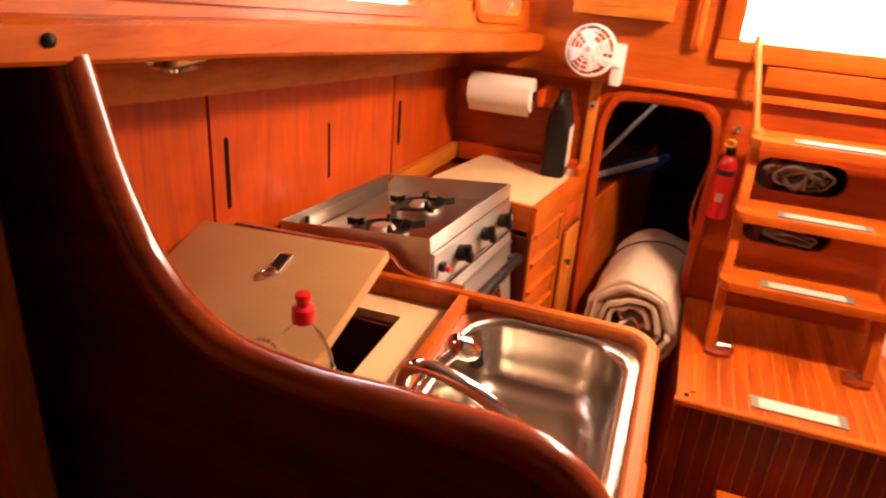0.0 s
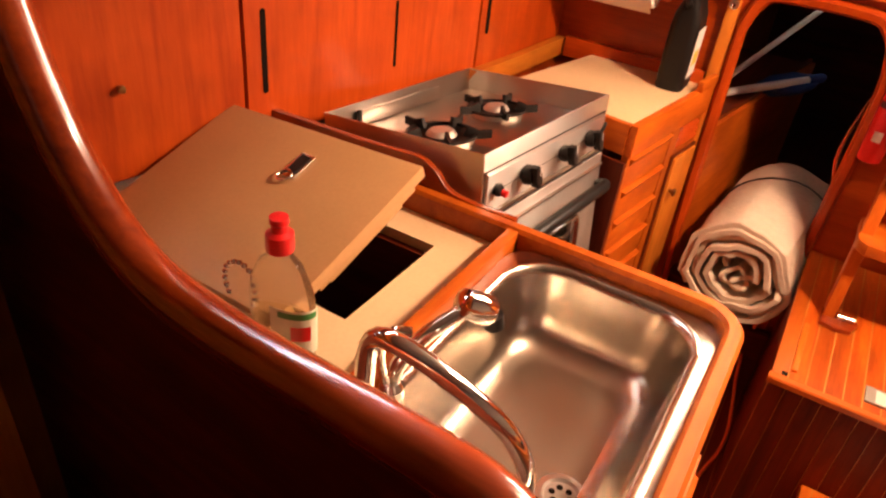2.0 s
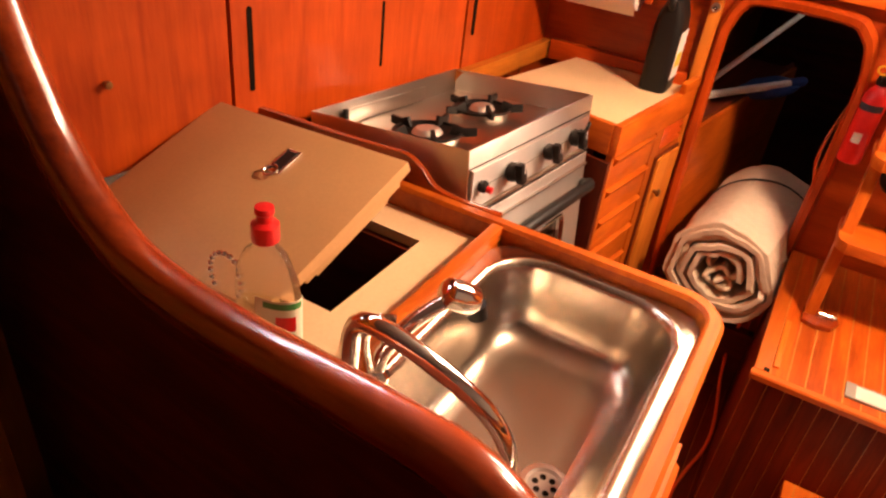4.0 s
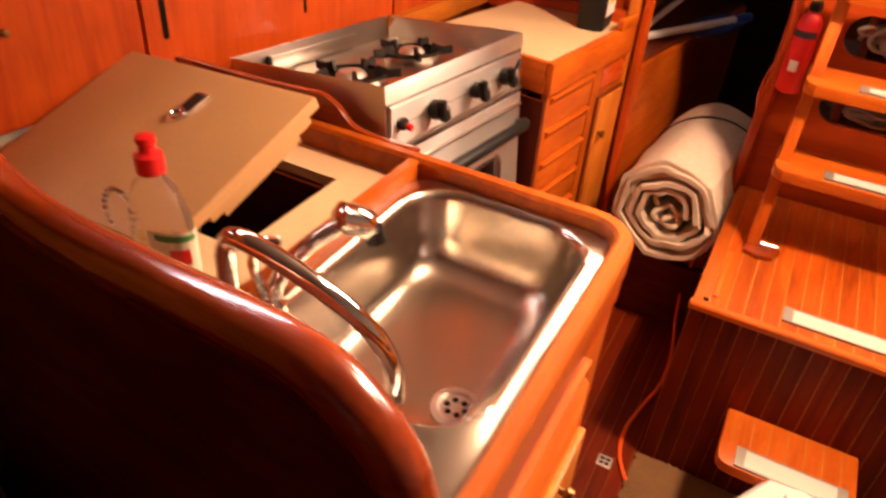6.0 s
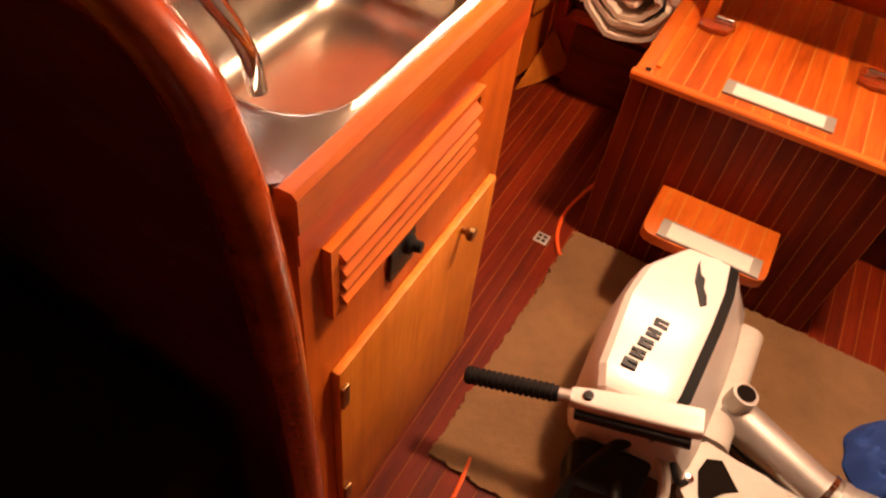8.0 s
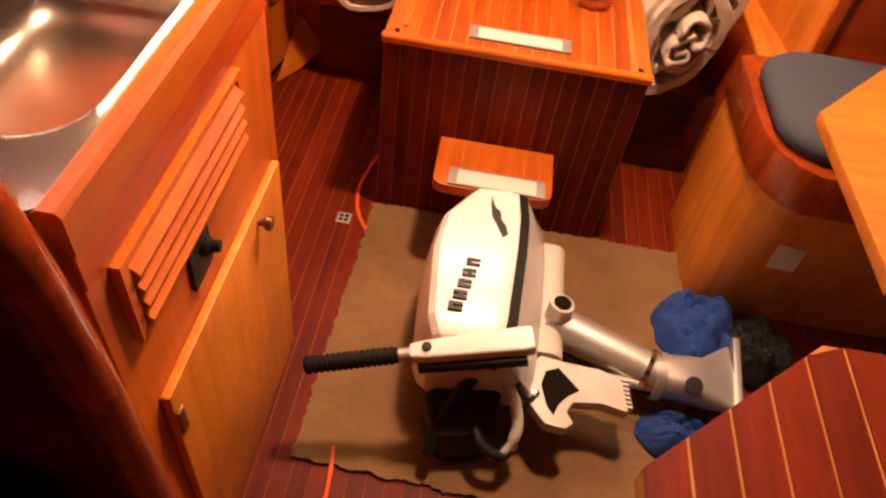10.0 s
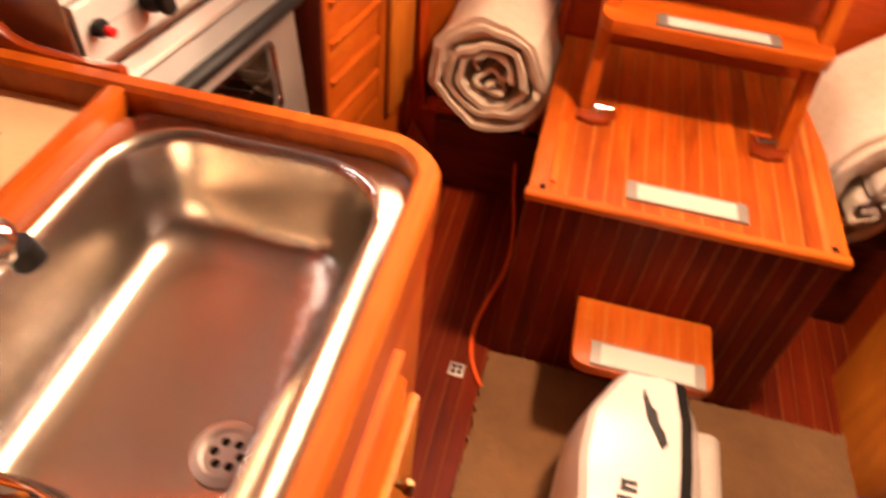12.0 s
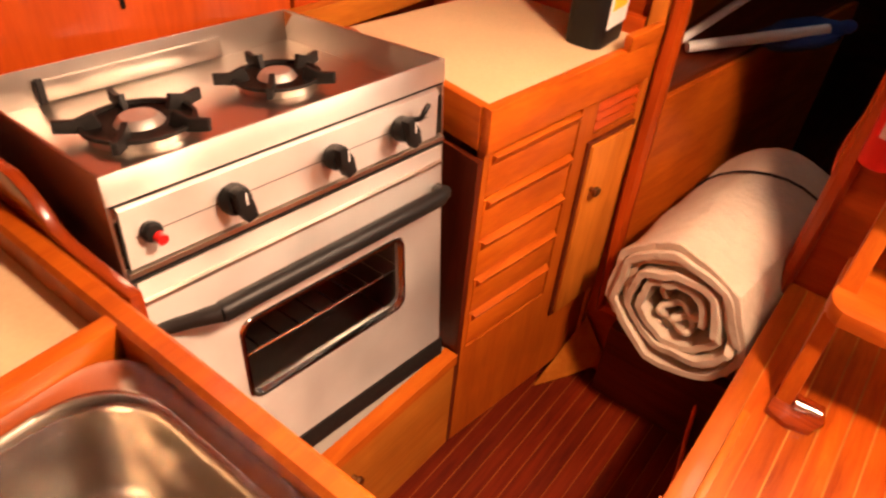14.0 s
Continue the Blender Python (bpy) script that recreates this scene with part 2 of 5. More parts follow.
def lathe(bm, profile, at, way=(0, 0, 1), seg=28):
    """A turned shape: profile of (radius, height) from the point at, along way."""
    way = Vector(way).normalized()
    side = way.orthogonal().normalized()
    up = way.cross(side)
    at = Vector(at)
    return rings(bm, [[at + h * way + max(r, 0.0004) * (math.cos(2 * math.pi * k / seg) * side + math.sin(2 * math.pi * k / seg) * up)
                       for k in range(seg)] for r, h in profile])


def turned(bm, m):
    bmesh.ops.transform(bm, matrix=m, verts=bm.verts[:])
    return bm


def link_mesh(name, bm, mat, smooth=35):
    data = bpy.data.meshes.new(name)
    for f in bm.faces:
        f.smooth = smooth > 0
    bm.to_mesh(data)
    bm.free()
    if smooth:
        data.set_sharp_from_angle(angle=radians(smooth))
    data.materials.append(M[mat])
    return new(name, data)


def part(name, bm, mat, parent, label="", smooth=35):
    """One mesh, given in world places, under a thing or under a part."""
    ob = link_mesh(name, bm, mat, smooth)
    ob.parent = parent
    back = Vector((0, 0, 0))
    up = parent
    while up:
        back -= up.location
        up = up.parent
    ob.location = back
    return tagged(ob, label)


def solid(name, bm, mat, label, category, group="", kind="", smooth=35):
    """A thing that is one mesh."""
    return tagged(link_mesh(name, bm, mat, smooth), label, category, group, kind)


def thing(name, base, label, category, group="", kind=""):
    ob = new(name)
    ob.location, ob.empty_display_size = base, 0.05
    return tagged(ob, label, category, group, kind)


def B():
    return bmesh.new()


# ---- the setting ----
def sheet_with_holes(bm, outer, holes, axis, a, b):
    """A board with openings right through it."""
    def at(p, k):
        return {"x": (k, p[0], p[1]), "y": (p[0], k, p[1]), "z": (p[0], p[1], k)}[axis]
    edges = []
    for loop in (outer, *holes):
        vs = [bm.verts.new(at(p, a)) for p in loop]
        edges += [bm.edges.new((vs[i], vs[(i + 1) % len(vs)])) for i in range(len(vs))]
    made = bmesh.ops.triangle_fill(bm, use_beauty=True, use_dissolve=False, edges=edges)
    faces = [f for f in made["geom"] if isinstance(f, bmesh.types.BMFace)]
    far = bmesh.ops.extrude_face_region(bm, geom=faces)
    shift = Vector(at((0, 0), b)) - Vector(at((0, 0), a))
    bmesh.ops.translate(bm, vec=shift, verts=[v for v in far["geom"] if isinstance(v, bmesh.types.BMVert)])
    bmesh.ops.recalc_face_normals(bm, faces=bm.faces[:])
    return bm


def rect(x0, x1, z0, z1):
    return [(x0, z0), (x1, z0), (x1, z1), (x0, z1)]


def quad_board(bm, a, b, c, d, thick):
    """A board on four corners, pushed back by a vector."""
    k = Vector(thick)
    return rings(bm, [[Vector(p) for p in (a, b, c, d)], [Vector(p) + k for p in (a, b, c, d)]])


def lerp_at(nodes, y):
    for (y0, v0), (y1, v1) in zip(nodes, nodes[1:]):
        if y <= y1:
            return v0 + (v1 - v0) * (y - y0) / (y1 - y0)
    return nodes[-1][1]


def locker_x(y):
    return lerp_at(((-1.0, -0.80), (0.6, -0.585), (1.22, -0.455), (1.91, -0.318), (2.31, -0.28)), y)


def door_top(y):
    return lerp_at(((-1.0, 1.36), (1.24, 1.209), (2.31, 1.138)), y)


def beam_edge(y):
    return lerp_at(((-1.0, -0.46), (0.63, -0.238), (1.07, -0.178), (2.31, -0.007)), y)


def beam_low(y):
    return lerp_at(((-1.0, 1.515), (0.63, 1.373), (1.07, 1.336), (2.31, 1.210)), y)


AFT = 2.30
floor = solid("floor", box(B(), (-0.75, -0.95, -0.04), (2.1, 2.34, -0.0012)), "sole_line", "teak and holly striped cabin sole", "floor", kind="structure")
ceiling = solid("ceiling", box(B(), (-1.3, -0.95, 1.95), (2.1, 4.2, 1.99)), "ceiling", "cream painted cabin headliner", "ceiling", kind="structure")
solid("wall_forward", box(B(), (-1.3, -0.99, -0.04), (2.1, -0.951, 1.95)), "dark_wood_z", "dark varnished forward bulkhead", "wall", kind="structure")
# Starboard side stays out of view; its cream colour is added to bounce light.
solid("wall_starboard", box(B(), (2.101, -0.99, -0.04), (2.14, 4.2, 1.95)), "ceiling", "unseen starboard side, cream to bounce light", "wall", kind="structure")
solid("wall_port", quad_board(B(), (-0.92, -0.95, -0.04), (-0.34, 2.34, -0.04), (-0.34, 2.34, 1.30), (-0.92, -0.95, 1.45), (-0.04, 0, 0)), "mahogany_y", "varnished hull side behind the lockers", "wall", kind="structure")

# after bulkhead: lower sheet, upper sheet standing a little proud
hatch = [(0.205, 1.02), (0.215, 0.30), (0.25, 0.235), (0.49, 0.235), (0.522, 0.30), (0.538, 0.88), (0.527, 1.03), (0.502, 1.082), (0.455, 1.105), (0.27, 1.105), (0.225, 1.08)]
hatch = [(p.x, p.y) for p in smooth_path([(x, z, 0) for x, z in hatch + hatch[:1]], 4)][:-1]
slot_a, slot_b = rounded(0.25, 0.10, 0.045, 5, 0.785, 0.945), rounded(0.25, 0.10, 0.045, 5, 0.79, 0.775)
wall_aft = solid("wall_aft", sheet_with_holes(B(), rect(-0.34, 2.1, -0.04, 1.19), [hatch, slot_a, slot_b], "y", AFT, AFT + 0.02), "mahogany_x", "varnished mahogany after bulkhead", "wall", kind="structure")
solid("wall_aft_upper", sheet_with_holes(B(), rect(-0.34, 2.1, 1.156, 1.95), [rect(0.535, 1.16, 1.31, 1.86)], "y", AFT - 0.022, AFT - 0.002), "teak_x", "upper after bulkhead of bright varnished teak", "wall", kind="structure")
for name, lo, hi, ax in (("trim", (-0.01, AFT - 0.034, 1.150), (2.1, AFT - 0.023, 1.172), "x"), ("trim", (0.62, AFT - 0.05, 1.196), (2.1, AFT - 0.023, 1.252), "x")):
    solid(name, box(B(), lo, hi, 0.004), "teak_" + ax, "varnished teak trim rail on the bulkhead", "trim", kind="structure")

# oval hatch trim
bm = B()
ring = [Vector((x, 0, z)) for x, z in hatch]
mid = Vector((0.38, 0, 0.72))
loops = []
for p in ring:
    out = (p - mid)
    out = Vector((out.x * 1.6, 0, out.z * 0.8)).normalized()
    loops.append([p + out * r + Vector((0, AFT + y, 0)) for r, y in ((0.0, 0.03), (-0.008, -0.006), (0.0, -0.020), (0.016, -0.024), (0.026, -0.012), (0.027, 0.0))])
loops.append(loops[0])
rings(bm, loops, False, False)
solid("hatch_trim", bm, "mahogany_z", "rounded mahogany trim round the quarter berth opening", "trim", kind="structure")

# quarter berth tunnel; the shade inside is put into its dark wood colour
solid("berth_side_port", box(B(), (0.06, AFT + 0.021, 0.0), (0.09, 4.15, 1.2)), "teak_y", "plywood side of the quarter berth", "wall", kind="structure")
solid("berth_side_starboard", box(B(), (0.70, AFT + 0.021, 0.0), (0.72, 4.15, 1.2)), "dark_wood_y", "quarter berth side darkened for shade", "wall", kind="structure")
solid("berth_top", box(B(), (0.05, AFT + 0.021, 1.20), (0.72, 4.15, 1.22)), "dark_wood_y", "deck over the quarter berth darkened for shade", "ceiling", kind="structure")
solid("berth_base", box(B(), (0.091, AFT + 0.021, 0.0), (0.699, 4.15, 0.255)), "dark_wood_y", "wooden quarter berth base darkened for shade", "floor", kind="structure")
solid("berth_end", box(B(), (0.05, 4.151, 0.0), (2.1, 4.19, 1.95)), "dark_wood_x", "quarter berth end darkened for shade", "wall", kind="structure")
solid("engine_box_top", box(B(), (0.721, AFT + 0.021, 1.16), (2.1, 4.15, 1.18)), "dark_wood_x", "cover over the engine space darkened for shade", "ceiling", kind="structure")

# side deck beam, soffit and trim over the port lockers
ys = [-0.95, -0.4, 0.1, 0.5, 0.8, 1.03, 1.262, 1.5, 1.8, 2.05, 2.277]
bm = B()
rings(bm, [[(beam_edge(y) + dx, y, beam_low(y) + dz) for dx, dz in ((0.0, 0.006), (-0.006, 0.0), (-0.05, 0.0), (-0.06, 0.052), (-0.008, 0.050), (0.0, 0.044))] for y in ys])
solid("deck_beam", bm, "teak_y", "wide varnished teak fascia under the side deck", "beam", kind="structure")
bm = B()
rings(bm, [[(locker_x(y) - 0.06, y, beam_low(y) + 0.024), (beam_edge(y) - 0.05, y, beam_low(y) + 0.024), (beam_edge(y) - 0.05, y, beam_low(y) + 0.006), (locker_x(y) - 0.06, y, beam_low(y) + 0.006)] for y in ys])
solid("soffit", bm, "mahogany_y", "varnished soffit above the port lockers", "ceiling", kind="structure")
bm = B()
yt = [y for y in ys if y > 0.6]
rings(bm, [[(locker_x(y) + 0.014, y, door_top(y)), (locker_x(y) + 0.014, y, beam_low(y) + 0.005), (locker_x(y) - 0.03, y, beam_low(y) + 0.005), (locker_x(y) - 0.03, y, door_top(y))] for y in yt])
solid("locker_valance", bm, "pale_wood_y", "pale wooden strip over the sliding locker doors", "trim", kind="structure")

# cabin side with two portlights
def side_at(y, h, back=0.0):
    return Vector((beam_edge(y) - 0.045 - 0.12 * h - back, y, beam_low(y) + 0.047 + h))


hs = [-0.02, 0.035, 0.27, 0.70]
yw = [-0.95, 0.0, 0.45, 0.80, 1.20, 1.62, 1.88, 2.20, 2.278]
bm = B()
for y0, y1 in zip(yw, yw[1:]):
    for h0, h1 in zip(hs, hs[1:]):
        if h0 > 0 and h1 < 0.3 and y0 in (0.80, 1.20, 1.88):
            continue
        rings(bm, [[side_at(y0, h0), side_at(y1, h0), side_at(y1, h1), side_at(y0, h1)], [side_at(y0, h0, 0.03), side_at(y1, h0, 0.03), side_at(y1, h1, 0.03), side_at(y0, h1, 0.03)]])
bmesh.ops.remove_doubles(bm, verts=bm.verts[:], dist=0.0002)
solid("cabin_side", bm, "teak_y", "varnished cabin side with portlights", "wall", kind="structure")
for y0, y1 in ((0.80, 1.62), (1.88, 2.20)):
    win = thing("portlight", side_at((y0 + y1) / 2, 0.035), "bright portlight in a varnished frame in the cabin side", "window", "portlights", "structure")
    outer = rounded(y1 - y0 + 0.02, 0.255, 0.04, 5, (y0 + y1) / 2, 0.1525)
    inner = rounded(y1 - y0 - 0.03, 0.21, 0.035, 5, (y0 + y1) / 2, 0.1525)
    bm = B()
    rings(bm, [[side_at(y, h, b) + Vector((0.004, 0, 0)) for y, h in loop] for loop, b in ((outer, 0.0), (outer, -0.006), (inner, -0.006), (inner, 0.034))], False, False)
    part("window_frame", bm, "teak_y", win)
    bm = B()
    rings(bm, [[side_at(y, h, b) for y, h in inner] for b in (0.016, 0.020)])
    pane = part("pane", bm, "glass", win)
    pane.visible_shadow = False
solid("backdrop_port", quad_board(B(), (-0.62, 0.5, 1.32), (-0.42, 5.5, 1.2), (-0.42, 5.5, 1.94), (-0.62, 0.5, 1.94), (-0.02, 0, 0)), "sky", "plain bright daylight outside the portlights", "sky", kind="structure")

# companionway
way = thing("companionway_frame", (0.85, AFT - 0.03, 1.26), "varnished wooden frame of the companionway opening", "frame", "", "structure")
part("sill", box(B(), (0.478, AFT - 0.05, 1.256), (1.22, AFT - 0.023, 1.309), 0.004), "teak_x", way)
part("jamb", box(B(), (0.478, AFT - 0.05, 1.310), (0.534, AFT - 0.023, 1.92), 0.004), "teak_z", way)
part("jamb", box(B(), (1.161, AFT - 0.05, 1.310), (1.22, AFT - 0.023, 1.92), 0.004), "teak_z", way)
part("head", box(B(), (0.535, AFT - 0.05, 1.862), (1.16, AFT - 0.023, 1.92), 0.004), "teak_x", way)
solid("backdrop_aft", box(B(), (0.3, 2.75, 1.19), (1.6, 2.77, 1.94)), "daylight", "plain bright daylight beyond the companionway", "sky", kind="structure")

# port locker doors, sliding, with finger slots
locker = thing("port_locker", (-0.4, 1.5, 0.87), "long mahogany locker with flat sliding doors", "cabinet")


def locker_door(y0, y1, slots, front):
    n = 6
    yy = [y0 + (y1 - y0) * i / n for i in range(n + 1)]
    t = part("door", rings(B(), [[(locker_x(y) + front, y, 0.872), (locker_x(y) + front, y, door_top(y) + 0.004), (locker_x(y) + front - 0.014, y, door_top(y) + 0.004), (locker_x(y) + front - 0.014, y, 0.872)] for y in yy]), "mahogany_z", locker, "flat mahogany sliding door")
    for y, z0, z1, w in slots:
        a = rounded(w, z1 - z0, w * 0.48, 4, y, (z0 + z1) / 2)
        # Black inlay stands for the shade inside the slot.
        part("finger_slot", rings(B(), [[(locker_x(p) + front + k, p, z) for p, z in a] for k in (-0.004, 0.0012)]), "shadow_gap", t, "finger slot in black for its inner shade")


locker_door(0.62, 1.238, [], 0.0)
locker_door(1.246, 1.876, [(1.283, 0.96, 1.115, 0.011), (1.607, 0.945, 1.085, 0.007)], 0.0)
locker_door(1.884, 2.298, [(1.912, 0.965, 1.09, 0.011)], 0.0)
part("knob", lathe(B(), [(0.004, 0), (0.004, 0.006), (0.007, 0.009), (0.006, 0.014), (0.0, 0.015)], (locker_x(1.02), 1.02, 1.03), (1, -0.2, 0), 14), "brass", locker, "small brass knob")

# curved partition between saloon and galley
RIM = [(-0.228, 1.375), (-0.214, 1.32), (-0.196, 1.253), (-0.175, 1.20), (-0.149, 1.15), (-0.103, 1.098), (-0.04, 1.064), (0.06, 1.055), (0.17, 1.062), (0.265, 1.068), (0.338, 1.068), (0.388, 1.048), (0.430, 1.008), (0.455, 0.94), (0.470, 0.86), (0.480, 0.75), (0.490, 0.5), (0.494, 0.25), (0.496, 0.0)]


def wall_y(x):
    return 0.675 + 0.08 * (0.45 - x)


rim = [(p.x, p.z) for p in smooth_path([(x, 0, z) for x, z in RIM], 4)]
CAP = 0.014
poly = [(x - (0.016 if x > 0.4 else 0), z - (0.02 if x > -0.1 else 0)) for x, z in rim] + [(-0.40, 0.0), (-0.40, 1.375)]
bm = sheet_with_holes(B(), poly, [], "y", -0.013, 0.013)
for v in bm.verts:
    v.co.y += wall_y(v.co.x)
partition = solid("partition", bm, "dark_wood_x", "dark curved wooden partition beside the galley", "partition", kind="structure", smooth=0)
bm = B()
sect = [(-0.021, -0.018), (-0.0235, -0.006), (-0.0222, 0.003), (-0.0185, 0.0105), (-0.0125, 0.0158), (-0.0055, 0.0188), (0.0, 0.0195), (0.0055, 0.0188), (0.0125, 0.0158), (0.0185, 0.0105), (0.0222, 0.003), (0.0235, -0.006), (0.021, -0.018)]
loops = []
for i, (x, z) in enumerate(rim):
    a, b = rim[max(i - 1, 0)], rim[min(i + 1, len(rim) - 1)]
    t = Vector((b[0] - a[0], 0, b[1] - a[1])).normalized()
    nrm = Vector((-t.z, 0, t.x))
    loops.append([Vector((x, wall_y(x), z)) + Vector((0, d, 0)) + nrm * (h - CAP) for d, h in sect])
rings(bm, loops)
solid("partition_cap", bm, "cap_wood", "thick rounded varnished cap rail along the curved partition", "trim", kind="structure", smooth=60)

# saloon side seen past the partition
solid("saloon_end_panel", box(B(), (-0.40, 0.60, 0.0), (-0.305, 0.655, 1.36), 0.004), "pale_wood_z", "golden wooden panel end beside the partition", "panel", kind="structure")
# Pale wood stands in for saloon light that never reaches this panel.
solid("saloon_panel", box(B(), (-0.42, -0.9, 0.0), (-0.40, 0.735, 1.40)), "pale_wood_z", "panelled saloon side, paled in place of light", "wall", kind="structure")
solid("saloon_post", box(B(), (-0.399, 0.44, 0.0), (-0.375, 0.50, 1.40), 0.005), "dark_wood_z", "dark wooden post at the saloon side", "post", kind="structure")

# ---- galley: sink cabinet ----
FACE = 0.46
cab = thing("sink_cabinet", (0.2, 1.0, 0.0), "varnished teak sink cabinet with louvred vent and door", "cabinet")
def cab_outline(grow, y0=0.715):
    r = 0.065
    out = [(-0.44, y0), (FACE + grow, y0)]
    for i in range(9):
        a = math.pi / 2 * i / 8
        out.append((FACE - r + (r + grow) * math.cos(a), 1.285 - r + (r + grow) * math.sin(a)))
    return out + [(-0.44, 1.285 + grow)]


def shell(bm, outline_out, outline_in, z0, z1):
    """An upright strip between two open outlines."""
    loops = []
    for o, i in zip(outline_out, outline_in):
        loops.append([(o[0], o[1], z0), (o[0], o[1], z1), (i[0], i[1], z1), (i[0], i[1], z0)])
    return rings(bm, loops)


part("body", shell(B(), cab_outline(0.0)[1:], cab_outline(-0.016)[1:], 0.07, 0.845), "teak_z", cab)
part("plinth", box(B(), (-0.42, 0.762, 0.0), (FACE - 0.035, 1.25, 0.069)), "dark_wood_y", cab)
part("top_band", shell(B(), cab_outline(0.0035)[1:], cab_outline(0.0005)[1:], 0.796, 0.8415), "mahogany_y", cab, "darker top band")
o = cab_outline(0.006)[1:]
i_ = cab_outline(-0.020)[1:]
loops = []
for a, b in zip(o, i_):
    loops.append([(a[0], a[1], 0.842), (a[0], a[1], 0.886), (a[0] * 0.8 + b[0] * 0.2, a[1] * 0.8 + b[1] * 0.2, 0.892), (a[0] * 0.2 + b[0] * 0.8, a[1] * 0.2 + b[1] * 0.8, 0.892), (b[0], b[1], 0.886), (b[0], b[1], 0.842)])
part("fiddle_rail", rings(B(), loops), "teak_y", cab, "rounded fiddle rail")
# Dark cap wood here puts the lid's shade into the fiddle's colour.
part("high_fiddle", slab(B(), [(p.x, p.y) for p in smooth_path([(0.083, 0.890, 0), (0.0, 0.890, 0), (-0.045, 0.897, 0), (-0.072, 0.922, 0), (-0.105, 0.938, 0), (-0.15, 0.936, 0), (-0.25, 0.93, 0), (-0.44, 0.925, 0)], 4)] + [(-0.44, 0.846), (0.083, 0.846)], "y", 1.293, 1.307, 0.003), "cap_wood", cab, "scalloped fiddle rising towards the lockers, darkened for shade")
part("divider", box(B(), (0.083, 0.72, 0.842), (0.103, 1.270, 0.889), 0.003), "teak_y", cab)
door = part("door", box(B(), (FACE + 0.0005, 0.757, 0.055), (FACE + 0.014, 1.20, 0.545), 0.003), "pale_wood_z", cab, "flat golden wooden door")
part("knob", lathe(B(), [(0.006, 0), (0.006, 0.008), (0.012, 0.014), (0.011, 0.022), (0.0, 0.024)], (FACE + 0.014, 1.085, 0.52), (1, 0, 0), 16), "brass", door, "dark bronze knob")
for z in (0.14, 0.46):
    part("hinge", box(B(), (FACE + 0.0145, 0.758, z), (FACE + 0.019, 0.772, z + 0.05), 0.001), "brass", door)
vent = part("vent", sheet_with_holes(B(), [(0.752, 0.672), (1.092, 0.672), (1.092, 0.786), (0.752, 0.786)], [[(0.765, 0.682), (1.08, 0.682), (1.08, 0.778), (0.765, 0.778)]], "x", FACE + 0.0005, FACE + 0.012), "teak_y", cab, "louvred teak vent")
# Black plate puts the shade between the slats into colour.
part("vent_back", box(B(), (FACE + 0.0004, 0.764, 0.681), (FACE + 0.0016, 1.081, 0.779)), "shadow_gap", vent, "black plate for the shade behind the slats")
for k in range(4):
    z = 0.684 + 0.0235 * k
    part("slat", rings(B(), [[(px, y, pz) for px, pz in ((FACE + 0.002, z + 0.012), (FACE + 0.014, z), (FACE + 0.019, z + 0.001), (FACE + 0.0195, z + 0.006), (FACE + 0.004, z + 0.0205))] for y in (0.768, 1.077)]), "teak_y", vent)
part("latch_plate", box(B(), (FACE + 0.0005, 0.885, 0.590), (FACE + 0.006, 0.945, 0.667), 0.002), "black", cab, "black switch plate")
part("switch", lathe(B(), [(0.014, 0), (0.014, 0.008), (0.009, 0.012), (0.008, 0.022), (0.0, 0.024)], (FACE + 0.004, 0.925, 0.632), (1, 0.15, 0.1), 14), "black", cab, "black rotary switch")

ice = thing("icebox", (-0.2, 1.0, 0.53), "cream laminate icebox with its tan lid lying askew", "icebox")
part("worktop", sheet_with_holes(B(), [(-0.55, 0.772), (0.0825, 0.722), (0.0825, 1.2705), (-0.55, 1.2705)], [rect(-0.33, -0.008, 0.965, 1.197)], "z", 0.832, 0.851), "laminate", ice)
# Well and its floor are coloured dark for the shade down the hatch.
part("well", sheet_with_holes(B(), rect(-0.35, 0.01, 0.945, 1.217), [rect(-0.318, -0.022, 0.977, 1.185)], "z", 0.55, 0.8315), "dark_wood_x", ice, "inner well darkened for shade")
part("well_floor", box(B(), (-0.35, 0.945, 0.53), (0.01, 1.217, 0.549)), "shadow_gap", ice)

# lid leaning on its own thick plug
A, Bc, C, D = Vector((-0.015, 1.186, 0.990)), Vector((-0.441, 1.216, 0.955)), Vector((-0.476, 0.905, 0.850)), Vector((-0.050, 0.875, 0.885))
ex = (A - Bc).normalized()
ez = ex.cross((Bc - C)).normalized()
ey = ez.cross(ex)
lid_m = Matrix.Translation(C) @ Matrix((ex, ey, ez)).transposed().to_4x4()
w, d = (A - Bc).length, (Bc - C).length
lid = part("lid", turned(box(B(), (0, 0, -0.020), (w, d, 0), 0.003), lid_m), "lid", ice, "tan laminate lid lying askew over the hatch")
part("plug", turned(box(B(), (0.03, d * 0.27, -0.046), (w - 0.016, d - 0.012, -0.0205), 0.003), lid_m), "lid", lid, "stepped plug under the lid")
part("lower_plug", turned(box(B(), (0.06, d * 0.37, -0.072), (w - 0.034, d - 0.03, -0.0465), 0.003), lid_m), "lid", lid)
catch = part("latch", turned(box(B(), (w * 0.53, d * 0.66, 0.0005), (w * 0.60, d * 0.83, 0.004), 0.001), lid_m), "chrome", lid, "chrome flush ring latch")
part("recess", turned(box(B(), (w * 0.54, d * 0.69, 0.0042), (w * 0.59, d * 0.815, 0.005)), lid_m), "iron", lid)
ringp = [Vector((w * 0.56 + 0.012 * math.cos(a), d * 0.66 + 0.012 * math.sin(a), 0.006)) for a in [2 * math.pi * k / 16 for k in range(17)]]
part("ring", turned(tube(B(), ringp, 0.002, 6, False), lid_m), "chrome", lid)

